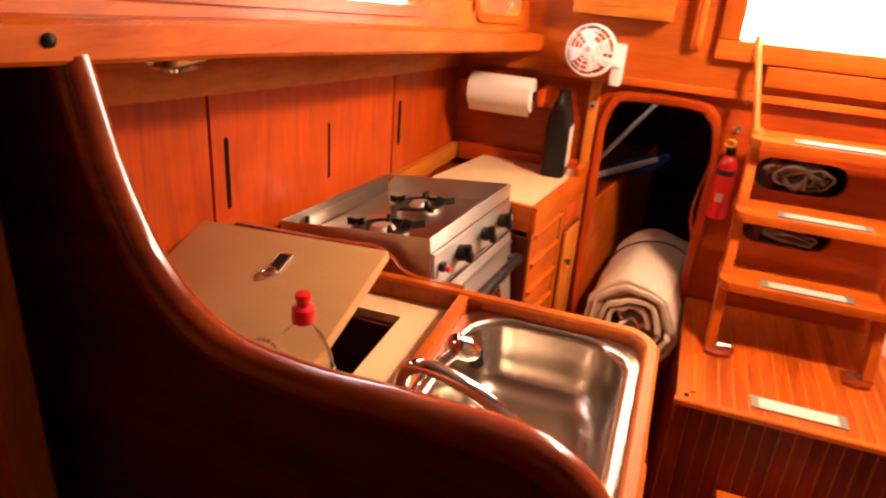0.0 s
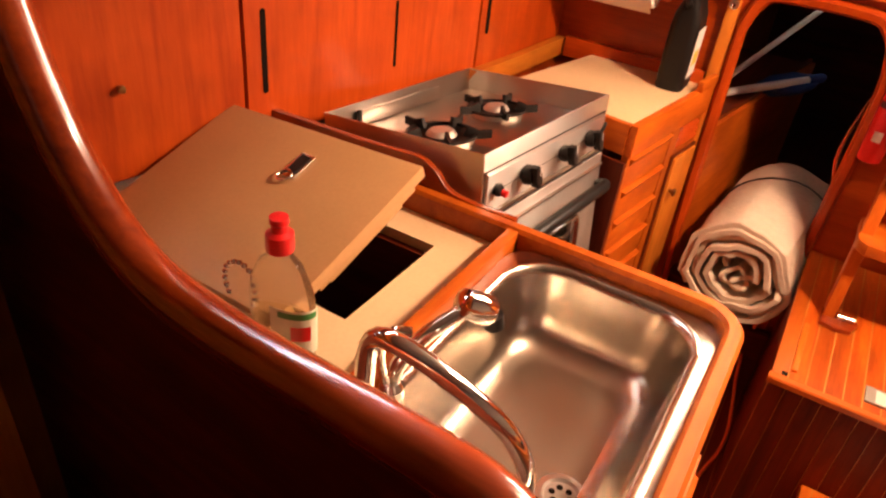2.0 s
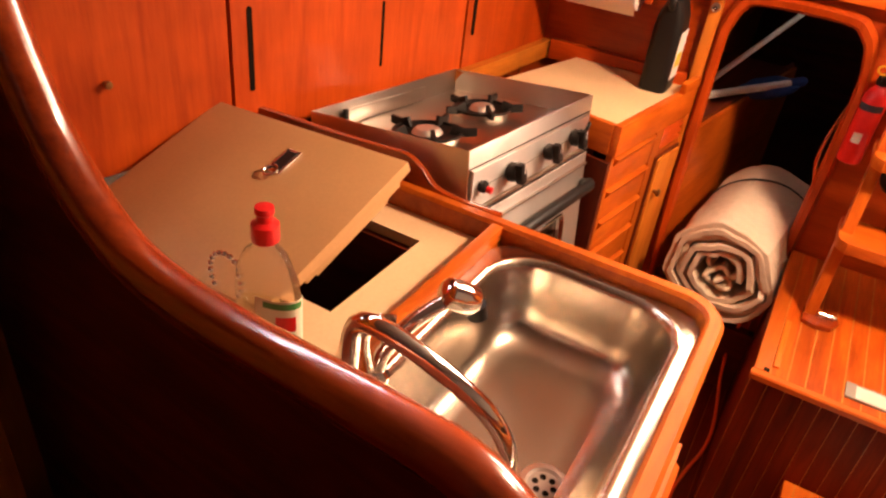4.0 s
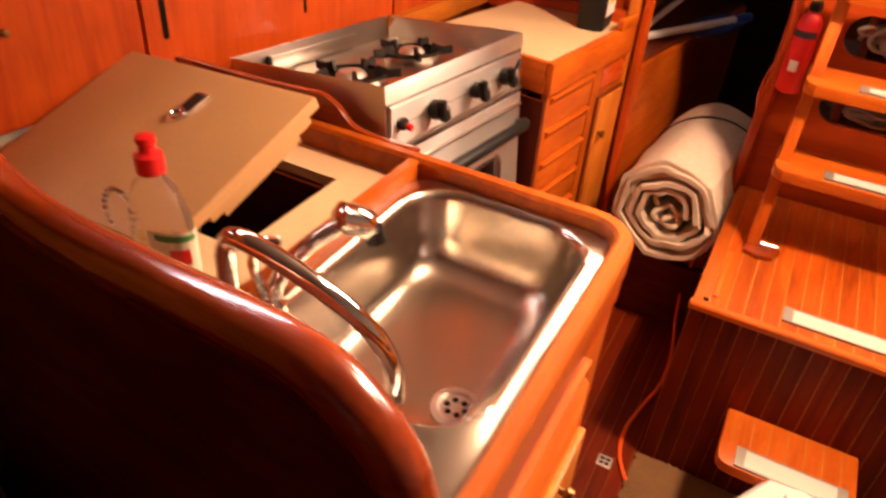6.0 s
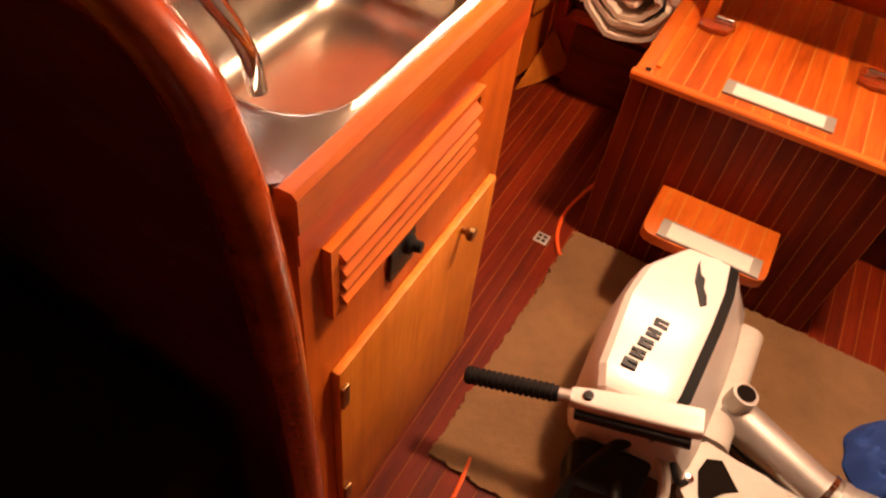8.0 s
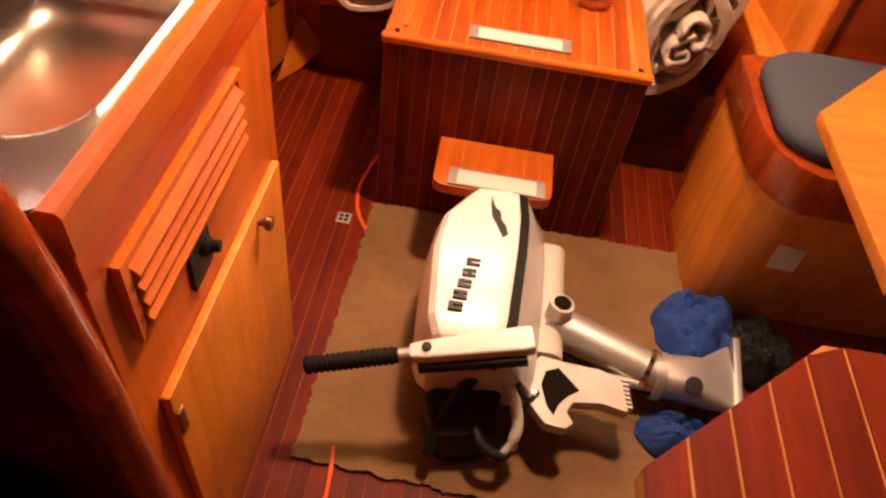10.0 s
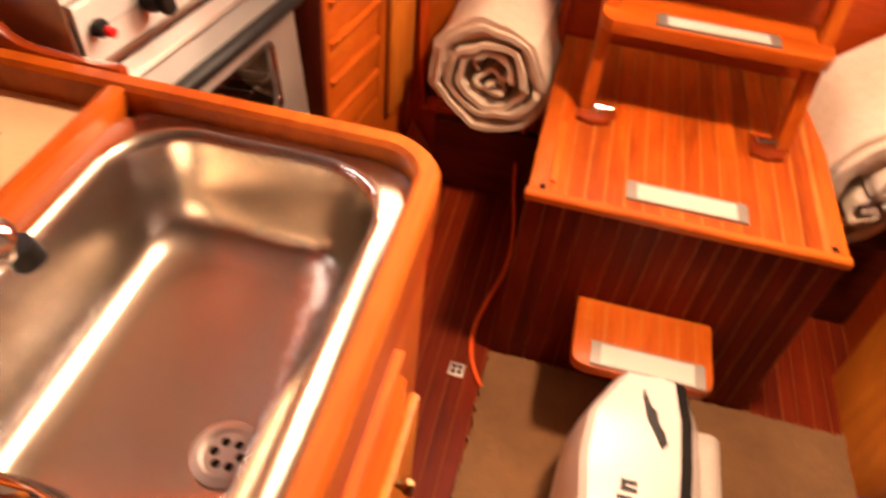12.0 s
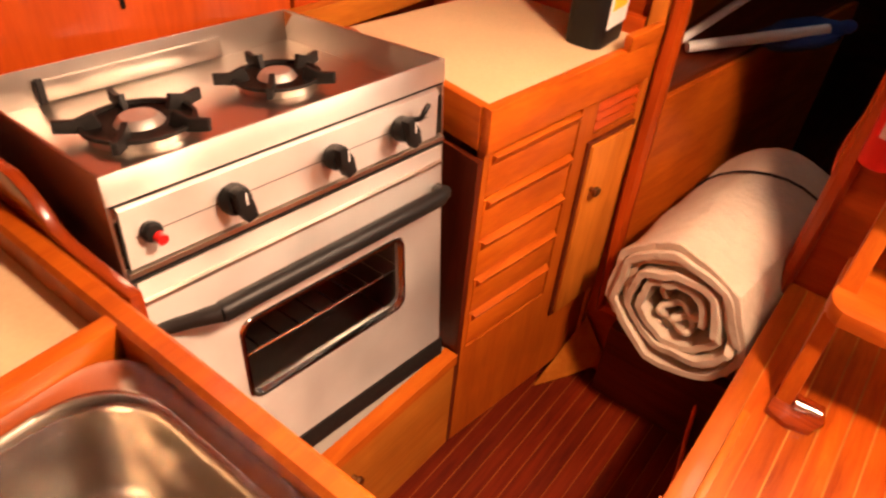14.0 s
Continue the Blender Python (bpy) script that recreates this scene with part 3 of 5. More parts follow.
# sink
sink = thing("sink", (0.26, 1.0, 0.72), "brushed stainless steel sink with rounded corners", "sink")
def ring_at(x0, x1, y0, y1, r, z):
    return [(x, y, z) for x, y in rounded(x1 - x0, y1 - y0, r, 7, (x0 + x1) / 2, (y0 + y1) / 2)]


bm = B()
rings(bm, [ring_at(0.105, 0.439, 0.722, 1.264, 0.05, 0.862), ring_at(0.105, 0.439, 0.722, 1.264, 0.05, 0.868), ring_at(0.122, 0.424, 0.80, 1.250, 0.075, 0.869), ring_at(0.127, 0.419, 0.805, 1.245, 0.075, 0.874), ring_at(0.131, 0.415, 0.81, 1.241, 0.075, 0.872),
           ring_at(0.136, 0.409, 0.816, 1.236, 0.072, 0.860), ring_at(0.143, 0.402, 0.824, 1.229, 0.068, 0.80), ring_at(0.149, 0.396, 0.831, 1.222, 0.066, 0.772), ring_at(0.158, 0.387, 0.841, 1.212, 0.062, 0.756), ring_at(0.173, 0.372, 0.857, 1.196, 0.055, 0.746), ring_at(0.195, 0.356, 0.88, 1.174, 0.045, 0.742),
           ring_at(0.301, 0.373, 0.936, 1.008, 0.036, 0.7285)], False, True)
part("basin", bm, "basin", sink, smooth=60)
waste = part("drain", lathe(B(), [(0.034, 0.0), (0.034, 0.003), (0.026, 0.004), (0.022, 0.001), (0.0, 0.0005)], (0.337, 0.972, 0.7285)), "steel", sink, "chrome drain strainer")
for k in range(6):
    a = k * math.pi / 3
    # Black discs stand for the shaded strainer holes.
    part("strainer_hole", lathe(B(), [(0.0045, 0), (0.0045, 0.0006), (0.0, 0.0007)], (0.337 + 0.013 * math.cos(a), 0.972 + 0.013 * math.sin(a), 0.7296), (0, 0, 1), 10), "shadow_gap", waste)

tap = thing("tap", (0.135, 0.80, 0.87), "chrome swan neck tap arching over the sink", "tap")
part("spout", tube(B(), smooth_path([(0.150, 0.79, 0.873), (0.150, 0.79, 0.97), (0.160, 0.786, 1.03), (0.195, 0.780, 1.048), (0.255, 0.792, 1.020), (0.300, 0.812, 0.975), (0.322, 0.828, 0.92), (0.325, 0.834, 0.868)]), 0.0105, 14), "chrome", tap)
part("base", lathe(B(), [(0.02, 0), (0.02, 0.01), (0.014, 0.02), (0.013, 0.04)], (0.150, 0.79, 0.869)), "chrome", tap)
tap2 = thing("pump_tap", (0.135, 0.90, 0.87), "short chrome hand pump tap with blunt spout", "tap")
part("stem", tube(B(), smooth_path([(0.128, 0.875, 0.873), (0.132, 0.885, 0.91), (0.15, 0.915, 0.945), (0.175, 0.955, 0.968)]), 0.010, 14), "chrome", tap2)
part("head", lathe(B(), [(0.012, -0.030), (0.018, -0.026), (0.0195, -0.010), (0.0195, 0.012), (0.016, 0.018), (0.011, 0.019)], (0.185, 0.97, 0.965), (0.45, 0.62, -0.42)), "chrome", tap2, "blunt chrome nozzle")
part("nozzle", lathe(B(), [(0.012, 0), (0.013, 0.02), (0.01, 0.022)], (0.197, 0.985, 0.952), (0.1, 0.2, -1)), "black", tap2)
part("lever", tube(B(), smooth_path([(0.13, 0.86, 0.90), (0.128, 0.85, 0.95), (0.14, 0.85, 0.985), (0.16, 0.86, 0.99)]), 0.006, 10), "chrome", tap2)
part("base", lathe(B(), [(0.018, 0), (0.018, 0.012), (0.012, 0.02)], (0.128, 0.875, 0.869)), "chrome", tap2)

# dish soap bottle
soap = thing("dish_soap_bottle", (-0.03, 0.868, 0.851), "clear dish soap bottle with red cap and label", "bottle")
def oval(a, b, z, n=24, cx=-0.03, cy=0.868):
    return [(cx + a * math.cos(2 * math.pi * k / n), cy + b * math.sin(2 * math.pi * k / n), z) for k in range(n)]


part("body", rings(B(), [oval(0.044, 0.022, 0.852), oval(0.048, 0.025, 0.858), oval(0.049, 0.026, 0.93), oval(0.045, 0.025, 0.96), oval(0.030, 0.020, 0.99), oval(0.013, 0.013, 1.004), oval(0.012, 0.012, 1.012)]), "bottle", soap)
part("soap", rings(B(), [oval(0.035, 0.018, 0.855), oval(0.039, 0.021, 0.86), oval(0.039, 0.021, 0.915)]), "soap", soap, "pale liquid soap")
cap = part("cap", lathe(B(), [(0.0165, 0), (0.017, 0.004), (0.0165, 0.022), (0.010, 0.026), (0.009, 0.034), (0.0115, 0.037), (0.011, 0.044), (0.0, 0.046)], (-0.03, 0.868, 1.010)), "red", soap, "red push-pull cap")
lab = [(-0.03 + 0.0498 * math.cos(a), 0.868 + 0.0268 * math.sin(a)) for a in [radians(-85 + 10 * k) for k in range(12)]]
lb = part("label", rings(B(), [[(x, y, z) for x, y in lab] for z in (0.878, 0.945)], False, False, False), "label", soap, "cream and green label")
lab2 = [(-0.03 + 0.0502 * math.cos(a), 0.868 + 0.0272 * math.sin(a)) for a in [radians(-72 + 10 * k) for k in range(9)]]
part("label_band", rings(B(), [[(x, y, z) for x, y in lab2] for z in (0.933, 0.942)], False, False, False), "green", lb)
part("label_mark", rings(B(), [[(x, y, z) for x, y in lab2[2:7]] for z in (0.900, 0.922)], False, False, False), "red", lb)
chain = thing("plug_chain", (-0.1, 0.86, 0.851), "chrome bead chain looped beside the soap bottle", "chain")
for k in range(15):
    a = math.pi * 1.35 * k / 14 - 0.5
    part("bead", lathe(B(), [(0.0, -0.004), (0.003, -0.003), (0.0042, 0), (0.003, 0.003), (0.0, 0.004)], (-0.092 + 0.028 * math.cos(a), 0.862, 0.93 + 0.035 * math.sin(a)), (0, 1, 0), 8), "chrome", chain)

# small fittings by the deck beam
fit_lamp = thing("soffit_lamp", (-0.222, 0.89, 1.34), "small oval lamp fitting under the soffit", "lamp")
part("rim", rings(B(), [[(-0.235 + a * k, 0.90 + b * k, beam_low(0.9) + dz) for a, b in rounded(0.046, 0.095, 0.022, 6)] for k, dz in ((1.0, 0.005), (1.0, -0.006), (0.85, -0.010))]), "brass", fit_lamp, "dull bronze oval rim")
part("lens", rings(B(), [[(-0.235 + a * k, 0.90 + b * k, beam_low(0.9) + dz) for a, b in rounded(0.046, 0.095, 0.022, 6)] for k, dz in ((0.78, -0.0102), (0.7, -0.016))]), "chrome", fit_lamp, "small bright lens")
bolt = thing("fascia_bolt", (beam_edge(0.69), 0.69, beam_low(0.69) + 0.03), "small dark bolt head on the teak fascia", "fastener")
part("head", lathe(B(), [(0.008, 0), (0.008, 0.003), (0.004, 0.006), (0.0, 0.0065)], (beam_edge(0.69), 0.69, beam_low(0.69) + 0.028), (1, -0.15, 0), 14), "iron", bolt)

# ---- galley: stove ----
fl, fr, bl = Vector((-0.007, 1.336, 0.962)), Vector((0.035, 1.841, 0.933)), Vector((-0.373, 1.365, 0.917))
sy = (fr - fl).normalized()
sx = ((fl - bl) - sy * (fl - bl).dot(sy)).normalized()
sz = sx.cross(sy)
SM = Matrix.Translation(fl) @ Matrix((sx, sy, sz)).transposed().to_4x4()
SW, SD = 0.505, 0.365
stove = thing("stove", (0.0, 1.6, 0.40), "stainless steel two burner galley stove with oven", "stove")


def spart(name, bm, mat, parent=stove, label="", smooth=35):
    return part(name, turned(bm, SM), mat, parent, label, smooth)


spart("side_panel", box(B(), (-SD, 0.0, -0.56), (-0.002, 0.004, 0.0), 0.001), "steel")
spart("side_panel", box(B(), (-SD, SW - 0.004, -0.56), (-0.002, SW, 0.0), 0.001), "steel")
spart("back_guard", box(B(), (-SD - 0.003, 0.0, -0.56), (-SD, SW, 0.0), 0.001), "steel")
spart("front_rail", box(B(), (-0.004, 0.0, -0.034), (0.0, SW, 0.0), 0.001), "steel_z")
spart("cooktop", box(B(), (-SD, 0.004, -0.055), (-0.004, SW - 0.004, -0.05), 0.001), "steel")
spart("hinge_plate", box(B(), (-SD + 0.0005, 0.09, -0.048), (-SD + 0.006, 0.37, -0.018), 0.002), "steel", stove, "bent steel flap at the back")
spart("hinge_pin", box(B(), (-SD + 0.006, 0.082, -0.048), (-SD + 0.014, 0.092, -0.012), 0.002), "iron")
for lo, hi in (((-SD + 0.01, 0.006, -0.545), (-0.012, 0.02, -0.1)), ((-SD + 0.01, SW - 0.02, -0.545), (-0.012, SW - 0.006, -0.1)), ((-SD + 0.01, 0.021, -0.115), (-0.012, SW - 0.021, -0.1)), ((-SD + 0.01, 0.021, -0.545), (-SD + 0.02, SW - 0.021, -0.116)), ((-SD + 0.021, 0.021, -0.545), (-0.012, SW - 0.021, -0.5))):
    spart("oven_lining", box(B(), lo, hi), "steel" if lo[0] > -SD + 0.02 else "iron")
spart("seam", box(B(), (-0.004, 0.004, -0.0365), (0.0005, SW - 0.006, -0.0345)), "iron", stove, "dark seam under the front rail")
spart("seam", box(B(), (-0.008, 0.004, -0.1275), (0.0045, SW - 0.006, -0.1245)), "iron", stove, "dark seam above the oven door")
spart("door_bead", slab(B(), [(0.006, -0.150), (0.011, -0.152), (0.011, -0.156), (0.006, -0.158)], "y", 0.010, SW - 0.014), "steel", stove, "pressed bead across the oven door")
panel = spart("control_panel", slab(B(), [(-0.003, -0.036), (0.006, -0.040), (0.002, -0.112), (-0.010, -0.112)], "y", 0.008, SW - 0.02), "steel_z")
spart("scribe_line", box(B(), (0.0052, 0.02, -0.0752), (0.0056, SW - 0.04, -0.0744)), "iron", panel)
for y, r in ((0.135, 0.019), (0.285, 0.017), (0.405, 0.018)):
    kn = spart("knob", lathe(B(), [(0.015, 0), (r, 0.004), (r, 0.012), (r * 0.85, 0.02), (0.0, 0.021)], (0.005, y, -0.073), (1, 0, 0.05), 20), "black", panel, "black control knob")
    spart("finger_bar", turned(slab(B(), [(-0.008, -0.021), (0.008, -0.021), (0.011, 0.0), (0.006, 0.022), (-0.006, 0.022), (-0.011, 0.0)], "x", 0.0, 0.016, 0.003), pose(0.022, y, -0.0725, 18, 0, 0)), "black", kn)
    spart("pointer", box(B(), (0.0385, y - 0.001, -0.070), (0.0392, y + 0.001, -0.055)), "white", kn)
kn = spart("knob", lathe(B(), [(0.011, 0), (0.012, 0.008), (0.009, 0.012), (0.0, 0.013)], (0.005, 0.035, -0.072), (1, 0, 0.05), 18), "black", panel, "black igniter base")
spart("button", lathe(B(), [(0.0065, 0), (0.0065, 0.010), (0.0, 0.011)], (0.016, 0.038, -0.076), (1, 0.1, -0.2), 14), "red", kn, "red button")
spart("tap_lever", tube(B(), smooth_path([(0.006, 0.425, -0.066), (0.022, 0.43, -0.062), (0.026, 0.437, -0.05), (0.024, 0.445, -0.046)]), 0.004, 8), "black", panel)
spart("trim_strip", slab(B(), [(-0.006, -0.114), (0.004, -0.116), (0.004, -0.122), (-0.006, -0.124)], "y", 0.004, SW - 0.004), "steel", stove, "bright steel strip above the oven door")
odoor = spart("oven_door", sheet_with_holes(B(), [(0.008, -0.505), (SW - 0.012, -0.505), (SW - 0.012, -0.128), (0.008, -0.128)], [rounded(0.285, 0.125, 0.018, 4, 0.262, -0.315)], "x", -0.010, 0.006), "steel_z")
spart("window_trim", rings(B(), [[(x, p, q) for p, q in rounded(w, h, 0.02, 4, 0.262, -0.315)] for x, w, h in ((0.0065, 0.297, 0.137), (0.009, 0.293, 0.133), (0.009, 0.285, 0.125), (0.0, 0.281, 0.121))], False, False), "chrome", odoor)
oven_pane = spart("oven_glass", box(B(), (-0.004, 0.12, -0.38), (-0.001, 0.405, -0.25)), "smoke_glass", odoor)
oven_pane.visible_shadow = False
spart("handle", tube(B(), [(0.038, 0.078, -0.19), (0.038, 0.082, -0.19), (0.038, 0.455, -0.19), (0.038, 0.459, -0.19)], [0.012, 0.0135, 0.0135, 0.012], 16), "black", odoor, "thick black bar handle")
for y, way in ((0.08, -1), (0.457, 1)):
    spart("bracket", tube(B(), smooth_path([(0.006, y + 0.062 * way * (1 if way < 0 else 0.45), -0.198), (0.016, y + 0.042 * way * (1 if way < 0 else 0.45), -0.195), (0.030, y + 0.018 * way, -0.191), (0.038, y, -0.19)], 3), [0.009, 0.0085, 0.0085, 0.009, 0.009, 0.0095, 0.0105, 0.011, 0.0115, 0.012], 12), "iron", odoor, "tapering black bracket")
for x in (-0.03, -0.17, -SD + 0.05):
    spart("rack_rod", tube(B(), [(x, 0.022, -0.335), (x, SW - 0.022, -0.335)], 0.0032, 8), "chrome", stove, "bright oven rack rod")
for k in range(11):
    spart("rack_bar", tube(B(), [(-SD + 0.05, 0.09 + 0.034 * k, -0.3305), (-0.028, 0.09 + 0.034 * k, -0.3305)], 0.0018, 6), "chrome")
spart("base_tray", box(B(), (-SD, 0.0, -0.55), (0.004, SW, -0.512), 0.002), "iron")


def burner(y, x, r):
    b = spart("burner", lathe(B(), [(r * 1.15, 0), (r * 1.1, 0.004), (r * 0.72, 0.010), (r * 0.6, 0.018), (r * 0.5, 0.022), (0.0, 0.0235)], (x, y, -0.0495)), "alloy", stove, "dull alloy burner cap")
    spart("ring", lathe(B(), [(r * 1.55, 0.012), (r * 1.55, 0.017), (r * 1.42, 0.017), (r * 1.42, 0.012), (r * 1.55, 0.012)], (x, y, -0.0495)), "iron", b, "black pan support ring")
    spart("bowl", lathe(B(), [(r * 1.40, 0.0), (r * 1.42, 0.010), (r * 1.36, 0.012), (r * 1.22, 0.006), (r * 1.18, 0.001)], (x, y, -0.0495)), "steel", b, "bright burner bowl")
    for k in range(5):
        a = 2 * math.pi * k / 5 + 0.5
        pro = slab(B(), [(r * 0.95, 0.014), (r * 1.5, 0.008), (r * 2.15, 0.012), (r * 2.15, 0.028), (r * 1.6, 0.026), (r * 1.1, 0.034)], "y", -0.004, 0.004, 0.001)
        spart("prong", turned(pro, pose(x, y, -0.05, 0, 0, math.degrees(a))), "iron", b)


burner(0.135, -0.185, 0.046)
burner(0.355, -0.195, 0.042)

well = thing("stove_recess", (0.1, 1.57, 0.0), "teak plinth and drawer front under the stove", "cabinet")
part("front", quad_board(B(), (0.083, 1.295, 0.055), (0.103, 1.8495, 0.055), (0.103, 1.8495, 0.318), (0.083, 1.295, 0.318), (-0.018, 0, 0)), "pale_wood_y", well, "golden drawer front")
part("rail", quad_board(B(), (0.088, 1.295, 0.320), (0.108, 1.8495, 0.320), (0.108, 1.8495, 0.345), (0.088, 1.295, 0.345), (-0.03, 0, 0)), "teak_y", well)
# Toe board's dark colour holds the shade under the drawer front.
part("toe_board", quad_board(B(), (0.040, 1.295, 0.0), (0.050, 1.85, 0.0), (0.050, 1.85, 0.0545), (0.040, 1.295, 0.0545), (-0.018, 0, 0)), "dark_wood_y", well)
part("sill", quad_board(B(), (0.056, 1.295, 0.330), (0.076, 1.85, 0.330), (0.076, 1.85, 0.341), (0.056, 1.295, 0.341), (-0.47, 0, 0)), "grey", well, "grey tray under the stove")
part("knob", lathe(B(), [(0.006, 0), (0.006, 0.008), (0.011, 0.013), (0.010, 0.02), (0.0, 0.022)], (0.094, 1.57, 0.253), (1, 0, 0), 16), "brass", well, "dark bronze knob")
for y in (1.315, 1.83):
    part("gimbal_post", box(B(), (-0.20, y - 0.004, 0.341), (-0.16, y + 0.004, 0.70), 0.002), "iron", well, "dark pivot post beside the stove")
# Linings are blackened for the shade round the stove.
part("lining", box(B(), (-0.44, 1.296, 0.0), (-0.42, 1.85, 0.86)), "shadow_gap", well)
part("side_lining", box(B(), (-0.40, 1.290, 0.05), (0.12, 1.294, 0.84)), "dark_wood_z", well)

# ---- galley: counter with drawers ----
CM = pose(0.105, 1.862, 0, 0, 0, -9.0)
counter = thing("counter_unit", (0.0, 2.05, 0.0), "teak counter unit with scooped drawers and louvred door", "cabinet")


def cpart(name, bm, mat, parent=counter, label="", smooth=35):
    return part(name, turned(bm, CM), mat, parent, label, smooth)


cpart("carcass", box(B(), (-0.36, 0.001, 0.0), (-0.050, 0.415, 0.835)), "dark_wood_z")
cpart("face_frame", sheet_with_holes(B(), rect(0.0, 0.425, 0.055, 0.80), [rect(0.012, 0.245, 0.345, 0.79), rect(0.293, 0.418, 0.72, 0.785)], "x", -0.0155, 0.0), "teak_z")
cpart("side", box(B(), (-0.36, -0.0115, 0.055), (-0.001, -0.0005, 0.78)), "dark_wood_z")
for k in range(5):
    z0 = 0.35 + 0.088 * k
    dr = cpart("drawer_front", box(B(), (-0.010, 0.015, z0), (-0.001, 0.242, z0 + 0.082), 0.002), "teak_y", counter, "teak drawer front")
    cpart("scoop_pull", slab(B(), [(-0.001, z0 + 0.060), (0.007, z0 + 0.074), (0.010, z0 + 0.081), (-0.001, z0 + 0.082)], "y", 0.020, 0.236, 0.001), "teak_y", dr, "scooped teak lip")
cdoor = cpart("door", box(B(), (0.0005, 0.288, 0.27), (0.013, 0.419, 0.70), 0.003), "pale_wood_z", counter, "pale wooden cupboard door")
cpart("frame_edge", sheet_with_holes(B(), rect(0.279, 0.425, 0.262, 0.708), [rect(0.288, 0.419, 0.270, 0.70)], "x", 0.0006, 0.006), "dark_wood_z", cdoor)
cpart("knob", lathe(B(), [(0.005, 0), (0.005, 0.007), (0.011, 0.012), (0.010, 0.018), (0.0, 0.02)], (0.013, 0.308, 0.60), (1, 0, 0), 16), "brass", cdoor, "round bronze knob")
for k in range(3):
    cpart("slat", turned(box(B(), (-0.010, 0.292, -0.002), (0.008, 0.419, 0.002), 0.001), pose(-0.004, 0, 0.733 + 0.019 * k, 0, 38, 0)), "mahogany_y", counter)

wt = thing("counter_worktop", (-0.05, 2.05, 0.84), "cream laminate worktop with teak edging", "worktop")
part("surface", turned(slab(B(), [(-0.355, 0.012), (-0.012, 0.012), (-0.012, 0.425), (-0.33, 0.37)], "z", 0.840, 0.864), CM), "laminate", wt)
part("front_edge", turned(box(B(), (-0.0115, -0.004, 0.795), (0.008, 0.43, 0.872), 0.004), CM), "teak_y", wt, "teak front edging")
part("end_edge", turned(box(B(), (-0.35, -0.006, 0.795), (-0.012, 0.0115, 0.870), 0.003), CM), "teak_x", wt)
part("back_strip", rings(B(), [[(locker_x(y) + d, y, z) for d, z in ((0.003, 0.84), (0.026, 0.84), (0.026, 0.888), (0.003, 0.888))] for y in (1.86, 2.0, 2.15, AFT - 0.001)]), "pale_wood_y", wt, "pale strip along the lockers")
part("end_strip", box(B(), (-0.25, AFT - 0.022, 0.84), (0.145, AFT - 0.001, 0.896), 0.003), "mahogany_x", wt)
part("high_fiddle", turned(box(B(), (-0.004, 0.33, 0.8725), (0.012, 0.43, 0.90), 0.003), CM), "teak_y", wt)
solid("post_by_hatch", box(B(), (0.150, AFT - 0.018, 0.0), (0.180, AFT - 0.001, 1.149), 0.003), "pale_wood_z", "pale wooden post beside the berth opening", "post", kind="structure")

# paper towel
towel = thing("paper_towel", (-0.1, 2.22, 1.02), "white paper towel roll on a brown holder", "paper towel")
part("roll", lathe(B(), [(0.015, 0), (0.05, 0.0), (0.052, 0.004), (0.052, 0.19), (0.050, 0.196), (0.015, 0.196)], (-0.205, 2.215, 1.09), (1, 0, 0), 36), "paper", towel)
part("loose_sheet", rings(B(), [[(x, 2.215 - 0.0535 * math.cos(a), 1.09 - 0.0535 * math.sin(a) - (0.012 if a > 1.2 else 0)) for x in (-0.203, -0.15, -0.1, -0.012)] for a in (-0.6, -0.2, 0.2, 0.6, 1.0, 1.3)], False, False, False), "paper", towel)
part("core", lathe(B(), [(0.014, -0.002), (0.014, 0.02), (0.008, 0.021)], (-0.009, 2.215, 1.09), (1, 0, 0), 20), "dark_wood_x", towel)
part("holder", box(B(), (0.008, 2.19, 1.065), (0.028, AFT - 0.001, 1.115), 0.006), "mahogany_y", towel, "brown wooden bracket")
part("holder", box(B(), (-0.235, 2.19, 1.065), (-0.215, AFT - 0.001, 1.115), 0.006), "mahogany_y", towel)

# black jug
jug = thing("black_jug", (0.08, 2.2, 0.865), "black plastic jug with white label on the counter", "jug")
part("body", rings(B(), [[(0.085 + sx_ * a, 2.21 + b, z) for a, b in rounded(0.072, 0.10, 0.02, 4)] for sx_, z in ((0.95, 0.865), (1, 0.87), (1, 1.02), (0.9, 1.05), (0.62, 1.08), (0.5, 1.095))]), "black", jug, smooth=50)
part("handle", tube(B(), smooth_path([(0.085, 2.165, 1.075), (0.085, 2.15, 1.09), (0.085, 2.175, 1.115), (0.085, 2.21, 1.11)]), 0.009, 10), "black", jug)
part("cap", lathe(B(), [(0.018, 0), (0.019, 0.004), (0.018, 0.025), (0.0, 0.027)], (0.085, 2.225, 1.093)), "black", jug)
jl = part("label", box(B(), (0.1215, 2.175, 0.90), (0.1225, 2.245, 1.02)), "white", jug, "white side label")
part("label_mark", box(B(), (0.1227, 2.185, 0.93), (0.1231, 2.235, 0.965)), "yellow", jl)

# fan
fan = thing("cabin_fan", (0.14, 2.23, 1.16), "small white caged fan clamped to the bulkhead", "fan")
FM = pose(0.146, 2.19, 1.246, 80, 0, -8) @ Matrix.Scale(1.08, 4)
cage = B()
for r, z in ((0.066, 0.0), (0.064, 0.014), (0.052, 0.024), (0.040, 0.029), (0.028, 0.031)):
    tube(cage, [(r * math.cos(2 * math.pi * k / 32), r * math.sin(2 * math.pi * k / 32), z) for k in range(33)], 0.0026 if r > 0.06 else 0.0016, 6, False)
